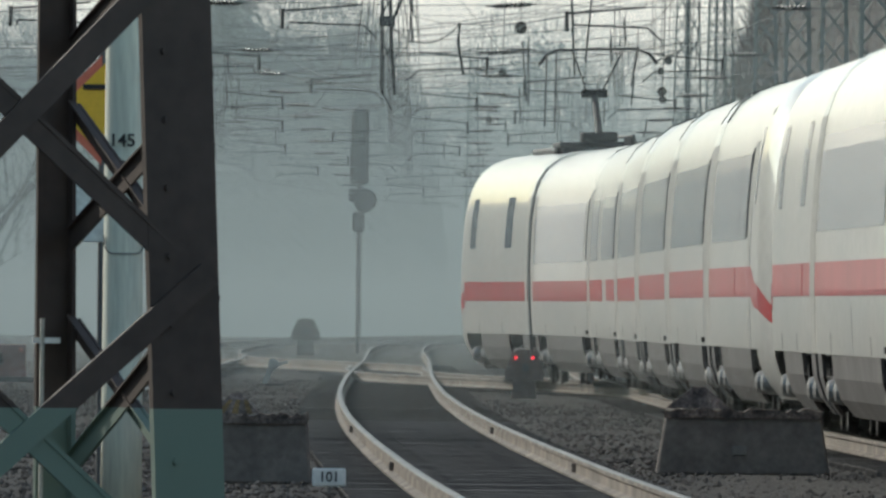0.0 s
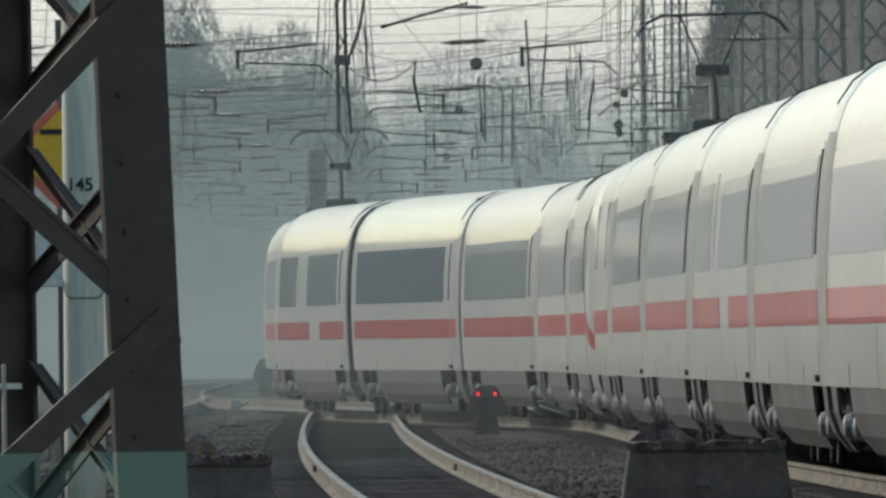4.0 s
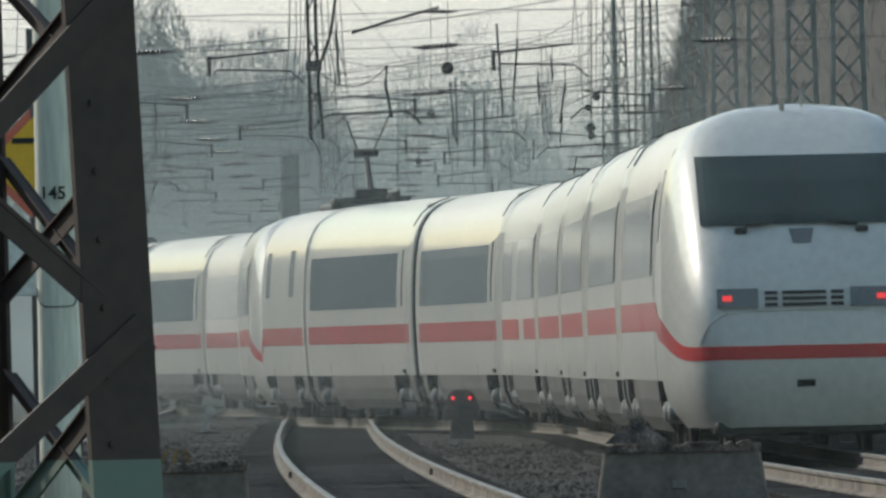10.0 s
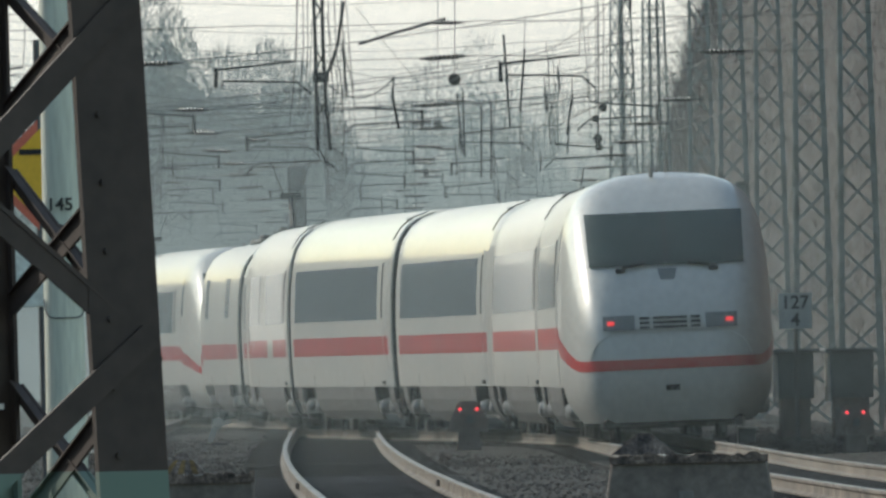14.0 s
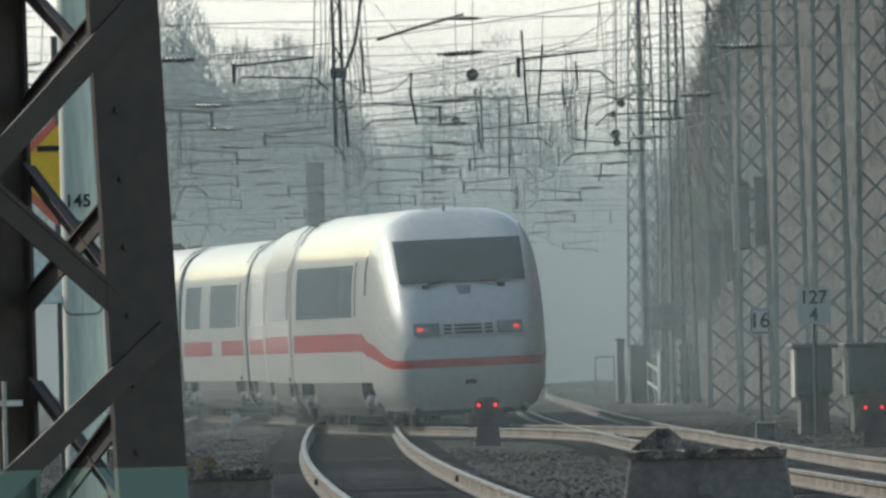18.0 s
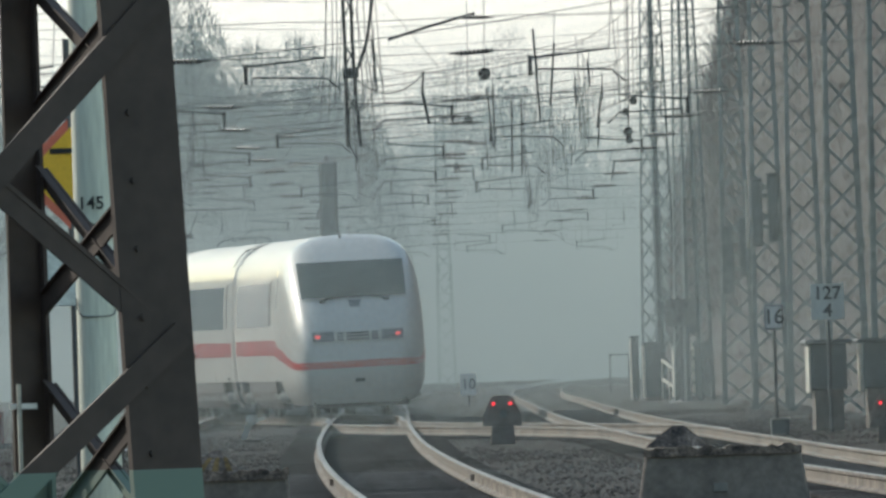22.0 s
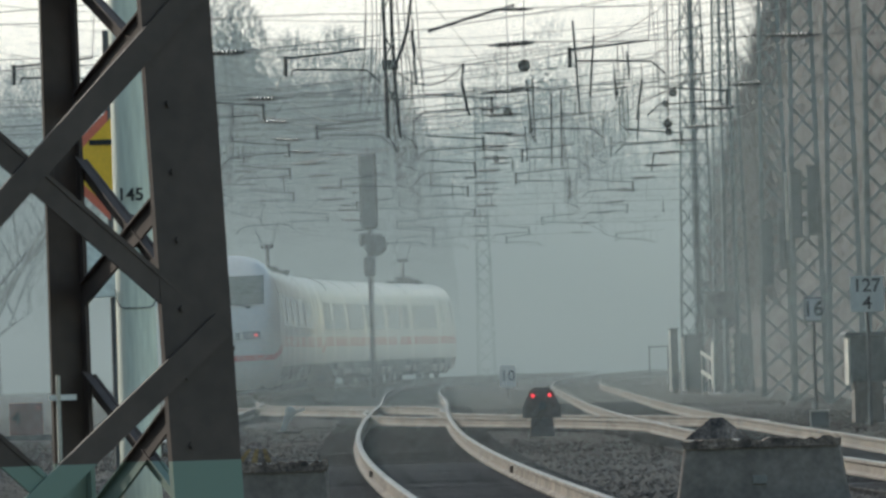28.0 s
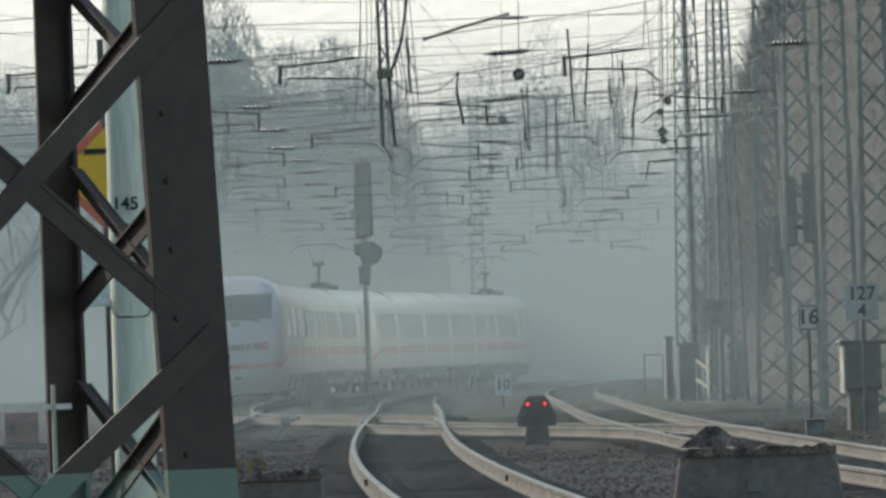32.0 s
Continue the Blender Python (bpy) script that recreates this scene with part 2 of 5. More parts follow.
def lettering(text, size, parent, at, material=INK, label=""):
    cu = bpy.data.curves.new("lettering", "FONT")
    cu.body, cu.size, cu.align_x, cu.align_y, cu.extrude, cu.offset = text, size, "CENTER", "CENTER", 0.002, size * 0.018
    tmp = bpy.data.objects.new("lettering", cu)
    scene.collection.objects.link(tmp)
    bpy.context.view_layer.update()
    me = bpy.data.meshes.new_from_object(tmp.evaluated_get(bpy.context.evaluated_depsgraph_get()))
    bpy.data.objects.remove(tmp)
    me.materials.clear()
    me.materials.append(material)
    ob = new("lettering", me)
    ob.parent, ob.matrix_basis = parent, at
    if label:
        ob["label"] = label
    return ob


# ---- the plan of the tracks: x at y ----
def line(pairs):
    ys, xs = np.array([p[0] for p in pairs], float), np.array([p[1] for p in pairs], float)
    h = np.diff(ys)
    d = np.diff(xs) / h
    m = np.empty(len(ys))
    m[0], m[-1] = d[0], d[-1]
    m[1:-1] = (d[:-1] * h[1:] + d[1:] * h[:-1]) / (h[:-1] + h[1:])

    def f(y):
        y = np.asarray(y, float)
        i = np.clip(np.searchsorted(ys, y) - 1, 0, len(h) - 1)
        s = (y - ys[i]) / h[i]
        inside = xs[i] * (1 + 2 * s) * (1 - s) ** 2 + h[i] * m[i] * s * (1 - s) ** 2 + xs[i + 1] * s * s * (3 - 2 * s) + h[i] * m[i + 1] * s * s * (s - 1)
        return np.where(y < ys[0], xs[0] + m[0] * (y - ys[0]), np.where(y > ys[-1], xs[-1] + m[-1] * (y - ys[-1]), inside))
    return f


ROUTE = line([(0, 11.0), (120, 7.7), (200, 5.9), (235, 5.28), (262, 4.99), (299, 4.56), (346, 4.23), (390, 3.99), (413, 3.65), (436.5, 2.66), (459.5, 1.09), (471.5, 0.26),
              (483, -0.37), (509, -1.0), (530, -1.02), (545, -1.1), (556, -1.47), (568, -2.07), (580, -2.78), (592, -3.58), (604, -4.28), (616, -4.85), (640, -5.4), (662, -5.7),
              (697, -6.0), (791, -6.25), (880, -5.95), (950, -5.1), (1003, -3.75), (1047, -2.1), (1082, -0.75), (1176, 2.75), (1475, 14.2)])
MAIN = line([(0, 11.0), (120, 7.6), (200, 5.75), (235, 5.1), (262, 4.78), (299, 4.38), (346, 4.10), (390, 3.85), (450, 3.62), (690, 3.6), (790, 3.7), (900, 4.4), (1000, 5.8), (1200, 11.0), (1500, 22.0)])
NEAR = line([(60, 3.2), (150, 1.2), (190, 0.68), (220, 0.38), (290, -0.2), (370, -0.62), (450, -0.82), (520, -0.9), (585, -0.92), (780, -1.16), (900, -0.8), (1000, 0.5), (1200, 6.5)])
LEFT = line([(380, -5.0), (520, -5.2), (660, -5.6), (697, -6.0), (791, -6.25)])

_y = np.linspace(0, 1500, 6001)
_s = np.concatenate(([0.0], np.cumsum(np.hypot(np.diff(_y), np.diff(ROUTE(_y))))))


def along(s):
    y = float(np.interp(s, _s, _y))
    return Vector((float(ROUTE(y)), y, 0.0))


# ---- ground and tracks ----
GROUND_Z = -0.22


def build_ground():
    bm = bmesh.new()
    ys = [-60, 0, 60, 120, 160] + list(range(190, 760, 6)) + list(range(760, 1300, 40)) + [1400, 1800, 2600, 4500]
    xs = [-900, -200, -60, -30, -20] + [i * 0.9 for i in range(-14, 15)] + [20, 30, 60, 200, 900]
    grid = [[bm.verts.new((x, y, GROUND_Z + (0.035 * noise.noise((x * 0.9, y * 0.13, 0.0)) + 0.05 * noise.noise((x * 0.25, y * 0.02, 7.0)) if abs(x) < 15 else 0))) for x in xs] for y in ys]
    for a, b in zip(grid, grid[1:]):
        for i in range(len(xs) - 1):
            bm.faces.new((a[i], a[i + 1], b[i + 1], b[i]))
    g = part("ground", bm, BALLAST, smooth=True)
    tagged(g, "dark trackside ballast and cinder ground", "ground", kind="structure")


build_ground()


def sweep_rail(bm, f, off, y0, y1, step):
    """One rail: web and foot (0) with a polished head (1) along the line f, off metres beside its middle."""
    prof = [(-0.070, -0.16), (-0.070, -0.145), (-0.012, -0.125), (-0.012, -0.045), (-0.036, -0.035), (-0.036, -0.004), (-0.026, 0.0), (0.026, 0.0), (0.036, -0.004), (0.036, -0.035), (0.012, -0.045), (0.012, -0.125), (0.070, -0.145), (0.070, -0.16)]
    n = max(2, int((y1 - y0) / step) + 1)
    ys = np.linspace(y0, y1, n)
    xs = f(ys)
    prev = None
    for x, y in zip(xs, ys):
        row = [bm.verts.new((x + off + px, y, pz)) for px, pz in prof]
        if prev:
            for i in range(len(prof) - 1):
                fc = bm.faces.new((prev[i], prev[i + 1], row[i + 1], row[i]))
                fc.material_index = 1 if 5 <= i <= 7 else 0
        else:
            bm.faces.new(row)
        prev = row
    bm.faces.new(prev[::-1])


def build_track(label, f, y0, y1, sleepers):
    tr = thing("railway_track", label, "railway track", kind="structure")
    for off in (-0.7525, 0.7525):
        bm = bmesh.new()
        sweep_rail(bm, f, off, y0, y1, 4.0)
        part("rail", bm, [RAILSIDE, RAILTOP], tr)
    if sleepers:
        vs, fs = [], []
        bm = bmesh.new()
        box(bm, -1.3, 1.3, -0.13, 0.13, -0.30, -0.165, 0.015)
        single = None
        for i, y in enumerate(np.arange(sleepers[0], sleepers[1], 0.63)):
            x = float(f(y))
            if i < 240:
                at = pose(x, y, random.uniform(-0.006, 0.006), 0, 0, random.uniform(-0.6, 0.6))
                if single is None:
                    single = part("sleeper", bm, SLEEPER, tr, at=at)
                else:
                    same(single, tr, at)
                continue
            dz = random.uniform(-0.006, 0.006)
            k = len(vs)
            for z in (-0.30, -0.165 + dz):
                vs += [(x - 1.3, y - 0.13, z), (x + 1.3, y - 0.13, z), (x + 1.3, y + 0.13, z), (x - 1.3, y + 0.13, z)]
            fs += [tuple(k + i for i in q) for q in ((4, 5, 6, 7), (0, 1, 5, 4), (1, 2, 6, 5), (2, 3, 7, 6), (3, 0, 4, 7))]
        me = bpy.data.meshes.new("sleeper_row")
        me.from_pydata(vs, [], fs)
        me.materials.append(SLEEPER)
        s = new("sleeper_row", me)
        s.parent = tr
        s["kind"] = "stuff"
    return tr


def build_fishplates(track, f, ys):
    """Dark bolted joint plates on the rail webs."""
    bm = bmesh.new()
    box(bm, -0.02, 0.02, -0.25, 0.25, -0.12, -0.05, 0.006)
    first = None
    for y in ys:
        for off in (-0.7525, 0.7525):
            for s in (-0.032, 0.032):
                at = pose(float(f(y)) + off + s, y, 0, 0, 0, -math.degrees(float(f(y + 1) - f(y - 1)) / 2))
                if first is None:
                    first = part("fishplate", bm, BLACKBOX, track, "dark bolted joint plate", at=at)
                else:
                    same(first, track, at)


near_track = build_track("curved track with pale dusty rails", NEAR, 150, 1200, (170, 620))
build_fishplates(near_track, NEAR, (217, 281))
build_track("main track with pale dusty rails", MAIN, 180, 1500, (200, 620))
build_track("crossover rails swinging across the junction", ROUTE, 392, 660, (400, 560))
build_track("far track curving away into the haze", ROUTE, 660, 1500, None)
build_track("outer track running beside the junction", LEFT, 380, 660, None)


def build_chips():
    """Loose ballast chips, thick beside the rails."""
    rng = np.random.default_rng(5)
    vs, fs = [], []
    count = 60000
    ys = 190 + 420 * rng.random(count) ** 1.5
    for y in ys:
        x = rng.uniform(-8, 9)
        r = rng.uniform(0.008, 0.026) * (1 + y / 900)
        z = GROUND_Z + rng.uniform(-0.01, 0.025)
        k = len(vs)
        j = rng.uniform(0.6, 1.3, 6) * r
        vs += [(x - j[0], y, z), (x + j[1], y, z), (x, y - j[2], z - 0.2 * r), (x, y + j[3], z), (x + 0.2 * r, y, z + 0.55 * j[4]), (x, y, z - j[5])]
        fs += [tuple(k + i for i in q) for q in ((0, 2, 4), (2, 1, 4), (1, 3, 4), (3, 0, 4), (2, 0, 5), (1, 2, 5))]
    me = bpy.data.meshes.new("ballast_chips")
    me.from_pydata(vs, [], fs)
    me.materials.append(STONE)
    tagged(new("ballast_chips", me), "loose grey-brown ballast stones between the tracks", "ballast", kind="stuff")


build_chips()


# ---- the train ----
SHAPE = [(0.0, 3.84), (0.35, 3.83), (0.70, 3.78), (0.98, 3.68), (1.18, 3.53), (1.32, 3.32), (1.40, 3.08), (1.455, 2.75), (1.49, 2.35), (1.51, 1.9), (1.51, 1.45), (1.50, 1.05), (1.485, 0.82)]
_sz = np.array([p[1] for p in SHAPE][::-1])
_sx = np.array([p[0] for p in SHAPE][::-1])


def half(z):
    return float(np.interp(z, _sz, _sx))


def shell(bm, y0, y1, top=0.0):
    ring = [(-x, z + top) for x, z in SHAPE[::-1]] + [(x, z + top) for x, z in SHAPE[1:]]
    rows = [[bm.verts.new((x, y, z)) for x, z in ring] for y in (y0, (y0 + y1) / 2, y1)]
    for a, b in zip(rows, rows[1:]):
        for i in range(len(ring) - 1):
            bm.faces.new((a[i], b[i], b[i + 1], a[i + 1]))
    bm.faces.new(rows[0])
    bm.faces.new(rows[-1][::-1])


def side_strip(bm, side, y0, y1, z0, z1, out=0.008, depth=0.03, n=6):
    """A panel that lies on the car's side."""
    rows = []
    for i in range(n + 1):
        z = z0 + (z1 - z0) * i / n
        x = half(z)
        rows.append([bm.verts.new((side * (x + o), y, z)) for o in (out, out - depth) for y in (y0, y1)])
    for a, b in zip(rows, rows[1:]):
        bm.faces.new((a[0], a[1], b[1], b[0]))
        bm.faces.new((a[2], a[0], b[0], b[2]))
        bm.faces.new((a[1], a[3], b[3], b[1]))
    bm.faces.new((rows[0][0], rows[0][2], rows[0][3], rows[0][1]))
    bm.faces.new((rows[-1][0], rows[-1][1], rows[-1][3], rows[-1][2]))
    bmesh.ops.recalc_face_normals(bm, faces=bm.faces)


NOSE = 3.7
_nz = np.array([0.30, 0.55, 0.9, 1.2, 1.6, 1.9, 2.2, 2.6, 3.0, 3.35, 3.6, 3.75, 3.84])
_nd = np.array([3.42, 3.58, 3.70, 3.71, 3.6, 3.4, 3.1, 2.6, 1.95, 1.3, 0.78, 0.4, 0.0])


def nose_point(x, z, out=0.0):
    """How far the nose stands out at x, z; measured from the end of the straight body."""
    w = half(max(z, 0.58)) - 0.26 * max(0.0, (0.85 - z) / 0.55) ** 2
    k = min(1.0, abs(x) / max(w, 1e-4))
    d = float(np.interp(z, _nz, _nd)) * (1 - k ** 7.0) ** 0.46
    return Vector((x, d + out, z))


def nose_shell(bm, sign, y):
    zs = list(np.concatenate((np.linspace(0.30, 3.4, 22), np.linspace(3.5, 3.84, 8))))
    angles = [math.pi * (i / 30 - 0.5) for i in range(31)]
    rows = []
    for z in zs:
        w = half(max(z, 0.58)) - 0.26 * max(0.0, (0.85 - z) / 0.55) ** 2
        rows.append([bm.verts.new((w * math.sin(a), y + sign * nose_point(w * math.sin(a), z).y, z)) for a in angles])
    for a, b in zip(rows, rows[1:]):
        for i in range(30):
            bm.faces.new((a[i], a[i + 1], b[i + 1], b[i]))
    bmesh.ops.remove_doubles(bm, verts=bm.verts, dist=0.0005)
    bmesh.ops.recalc_face_normals(bm, faces=bm.faces)


def nose_patch(bm, sign, y, x0, x1, z0, z1, out=0.012, nx=12, nz=5, slant=0.0):
    """A pane or lid that lies on the nose; slant pulls its lower corners in."""
    rows = []
    for j in range(nz + 1):
        z = z0 + (z1 - z0) * j / nz
        k = 1 - slant * (1 - j / nz)
        row = []
        for i in range(nx + 1):
            x = (x0 + (x1 - x0) * i / nx) * k
            p = nose_point(x, z, out)
            row.append(bm.verts.new((p.x, y + sign * p.y, p.z)))
        rows.append(row)
    for a, b in zip(rows, rows[1:]):
        for i in range(nx):
            bm.faces.new((a[i], a[i + 1], b[i + 1], b[i]))
    ext = bmesh.ops.extrude_face_region(bm, geom=list(bm.faces))
    bmesh.ops.translate(bm, verts=[v for v in ext["geom"] if isinstance(v, bmesh.types.BMVert)], vec=(0, -sign * 0.03, 0))
    bmesh.ops.recalc_face_normals(bm, faces=bm.faces)


def nose_band(bm, sign, y):
    rows = []
    for i in range(61):
        a = math.pi * (i / 60 - 0.5)
        k = max(0.0, (abs(a) / (math.pi / 2) - 0.62) / 0.38)
        k = k * k * (3 - 2 * k)
        mid, hw = 1.11 + 0.27 * k, 0.075 + 0.055 * k
        row = []
        for z in (mid - hw, mid, mid + hw):
            w = half(z)
            p = nose_point(w * math.sin(a), z)
            row.append(bm.verts.new((p.x * 1.004, y + sign * (p.y + 0.008), z)))
        rows.append(row)
    for a, b in zip(rows, rows[1:]):
        for i in range(2):
            bm.faces.new((a[i], b[i], b[i + 1], a[i + 1]))


def build_bogie(car, y):
    bm = bmesh.new()
    for s in (-1, 1):
        box(bm, s * 1.05 - 0.09, s * 1.05 + 0.09, -1.75, 1.75, 0.42, 0.62, 0.03)
        box(bm, s * 1.12 - 0.06, s * 1.12 + 0.06, -0.45, 0.45, 0.25, 0.60, 0.02)
        for yy in (-1.25, 1.25):
            tube(bm, (s * 1.15, yy - 0.32, 0.45), (s * 1.15, yy - 0.32, 0.78), 0.10, n=8)
            tube(bm, (s * 1.15, yy + 0.32, 0.45), (s * 1.15, yy + 0.32, 0.78), 0.10, n=8)
    box(bm, -1.0, 1.0, -0.25, 0.25, 0.40, 0.66, 0.03)
    bogie = part("bogie", bm, DARK, car, "dark steel bogie", at=pose(0, y, 0))
    wheel = cap = None
    for yy in (-1.25, 1.25):
        for s in (-1, 1):
            if wheel is None:
                bm = bmesh.new()
                lathe(bm, [(0.15, -0.06), (0.44, -0.06), (0.46, -0.03), (0.46, 0.03), (0.49, 0.05), (0.15, 0.06)], 20, "X")
                wheel = part("wheel", bm, DARK, bogie, "", at=pose(s * 0.76, yy, 0.46))
                bm = bmesh.new()
                lathe(bm, [(0.04, 0.08), (0.10, 0.06), (0.125, 0.0), (0.125, -0.2)], 12, "X")
                cap = part("axle_box", bm, CAP, bogie, "pale dusty axle box", at=pose(s * 1.36, yy, 0.47, 0, 0, 180 if s < 0 else 0))
            else:
                same(wheel, bogie, pose(s * 0.76, yy, 0.46))
                same(cap, bogie, pose(s * 1.36, yy, 0.47, 0, 0, 180 if s < 0 else 0))
    return bogie


def build_pantograph(car, y):
    z = 3.84
    bm = bmesh.new()
    box(bm, -0.7, 0.7, -0.9, 0.9, 0.06, 0.14, 0.02)
    for x in (-0.6, 0.6):
        for yy in (-0.75, 0.75):
            tube(bm, (x, yy, -0.06), (x, yy, 0.06), 0.07, n=8)
    box(bm, -0.3, 0.3, -0.5, 0.1, 0.14, 0.30, 0.03)
    base = part("pantograph", bm, DARK, car, "dark raised pantograph", at=pose(0, y, z))
    bm = bmesh.new()
    tube(bm, (0, -0.35, 0.22), (0, 0.75, 0.95), 0.065, 0.05, 8)
    box(bm, -0.22, 0.22, 0.66, 0.84, 0.88, 1.02, 0.02)
    part("lower_arm", bm, DARK, base)
    bm = bmesh.new()
    tube(bm, (-0.12, 0.75, 0.95), (-0.42, -0.25, 1.66), 0.014, n=6)
    tube(bm, (0.12, 0.75, 0.95), (0.42, -0.25, 1.66), 0.014, n=6)
    part("upper_arm", bm, DARK, base)
    bm = bmesh.new()
    for yy in (-0.42, -0.1):
        pts = [(-0.98, 1.42), (-0.86, 1.58), (-0.66, 1.67), (0.66, 1.67), (0.86, 1.58), (0.98, 1.42)]
        for a, b in zip(pts, pts[1:]):
            tube(bm, (a[0], yy, a[1]), (b[0], yy, b[1]), 0.021, n=6)
    for x in (-0.45, 0.45):
        tube(bm, (x, -0.42, 1.65), (x, -0.1, 1.65), 0.02, n=6)
    part("collector_head", bm, DARK, base)


def stripe_part(car, side, pieces):
    for y0, y1 in pieces:
        bm = bmesh.new()
        side_strip(bm, side, y0, y1, 1.37, 1.69, 0.006, 0.02)
        part("red_stripe", bm, RED, car)


def common(car, h0, h1, bogies):
    """Skirts, roof fittings, joints and bogies of a car that reaches from h0 to h1."""
    edges = [h0 + 0.4] + [e for b in bogies for e in (b - 1.75, b + 1.75)] + [h1 - 0.4]
    for s in (-1, 1):
        for a, b in zip(edges[::2], edges[1::2]):
            if b - a < 0.6:
                continue
            bm = bmesh.new()
            cut = ((1.478, 0.815, 0.0), (1.455, 0.60, 0.05), (1.39, 0.40, 0.25), (1.27, 0.24, 0.75), (1.23, 0.24, 0.75), (1.35, 0.42, 0.25), (1.42, 0.60, 0.05), (1.44, 0.815, 0.0))
            vs = [bm.verts.new((s * x, y + k * d, z)) for y, k in ((a, 0 if a == edges[0] else 1), (b, 0 if b == edges[-1] else -1)) for x, z, d in cut]
            for i in range(7):
                bm.faces.new((vs[i], vs[i + 1], vs[i + 9], vs[i + 8]))
            bm.faces.new(vs[:8])
            bm.faces.new(vs[8:][::-1])
            bmesh.ops.recalc_face_normals(bm, faces=bm.faces)
            part("skirt", bm, SKIRT, car, "grey lower skirt panel")
    bm = bmesh.new()
    box(bm, -1.05, 1.05, h0 + 0.6, h1 - 0.6, 0.60, 0.85)
    part("underframe", bm, DARK, car)
    for b in bogies:
        build_bogie(car, b)


def roof_marks(car, y):
    """Steps and drip rails near the end of a roof."""
    for s in (-1, 1):
        bm = bmesh.new()
        for k in range(3):
            a, b = SHAPE[2 + k], SHAPE[3 + k]
            bar(bm, (s * a[0] * 1.01, y, a[1] + 0.02), (s * b[0] * 1.01, y, b[1] + 0.02), 0.06, 0.02, (s * 0.5, 0, 0.9))
        bar(bm, (s * 1.02, y - 0.3, 3.68), (s * 1.02, y + 0.5, 3.68), 0.06, 0.03, (s * 0.5, 0, 0.9))
        part("roof_step", bm, RUBBER, car, "dark roof step and drip rail")


def end_frame(car, y):
    """The bright raised edge that rings a car end."""
    bm = bmesh.new()
    ring = [(-x * 1.004, z + 0.006) for x, z in SHAPE[::-1]] + [(x * 1.004, z + 0.006) for x, z in SHAPE[1:]]
    rows = [[bm.verts.new((x * k, y + dy, z)) for x, z in ring] for dy, k in ((-0.18, 0.998), (-0.03, 1.018), (0.03, 1.018), (0.18, 0.998))]
    for a, b in zip(rows, rows[1:]):
        for i in range(len(ring) - 1):
            bm.faces.new((a[i], b[i], b[i + 1], a[i + 1]))
    part("end_rib", bm, WHITE, car, smooth=False)


def side_line(car, side, y, z0, z1, w=0.05, material=SEAM, name="door_handle_rail", label=""):
    bm = bmesh.new()
    side_strip(bm, side, y - w / 2, y + w / 2, z0, z1, 0.020 if name == "grab_rail" else (0.003 if name.endswith("_joint") and name != "door_joint" else 0.008), 0.03)
    part(name, bm, material, car, label)


def build_door(car, side, y):
    """A flush white door with its grey joint and grab rails."""
    bm = bmesh.new()
    side_strip(bm, side, y - 0.48, y + 0.48, 0.84, 3.0, 0.006, 0.03)
    part("door", bm, WHITE, car, "flush white entrance door")
    for d in (-0.55, 0.55):
        side_line(car, side, y + d, 0.84, 3.02, 0.03, SEAM, "door_joint")
    side_line(car, side, y + 0.75, 2.0, 2.95, 0.05, SKIRT, "grab_rail", "dark grab rail beside the door")


def build_gangway(car, y):
    bm = bmesh.new()
    ring = [(-x * 0.90, 0.55 + (z - 0.58) * 0.965) for x, z in SHAPE[::-1]] + [(x * 0.90, 0.55 + (z - 0.58) * 0.965) for x, z in SHAPE[1:]]
    rows = []
    for i in range(7):
        k = 1.0 if i % 2 == 0 else 0.985
        rows.append([bm.verts.new((x * k, y + (i / 6 - 0.5) * 0.66, z * (1 if i % 2 == 0 else 0.995))) for x, z in ring])
    for a, b in zip(rows, rows[1:]):
        for i in range(len(ring) - 1):
            bm.faces.new((a[i], b[i], b[i + 1], a[i + 1]))
    part("gangway_bellows", bm, RUBBER, car, "black rubber gangway bellows")


def end_plate(car, y, sign):
    """The dark end wall of a car round the gangway."""
    bm = bmesh.new()
    ring = [(-x * 0.985, z * 0.996) for x, z in SHAPE[::-1]] + [(x * 0.985, z * 0.996) for x, z in SHAPE[1:]]
    rows = [[bm.verts.new((x, y + d, z)) for x, z in ring] for d in (0.0, sign * 0.03)]
    for i in range(len(ring) - 1):
        bm.faces.new((rows[0][i], rows[0][i + 1], rows[1][i + 1], rows[1][i]))
    bm.faces.new(rows[1])
    bmesh.ops.recalc_face_normals(bm, faces=bm.faces)
    part("end_wall", bm, RUBBER, car, "dark end wall")


def body_part(car, h0, h1):
    bm = bmesh.new()
    shell(bm, h0, h1)
    body = part("body", bm, WHITE, car, "white painted car body", smooth=True)
    body.data.set_sharp_from_angle(angle=radians(40))
    return body


def windows(car, side, spans, z0=1.98, z1=2.90):
    for y0, y1 in spans:
        bm = bmesh.new()
        side_strip(bm, side, y0, y1, z0, z1, 0.006, 0.03)
        part("window", bm, GLASS, car, "dark tinted window band")


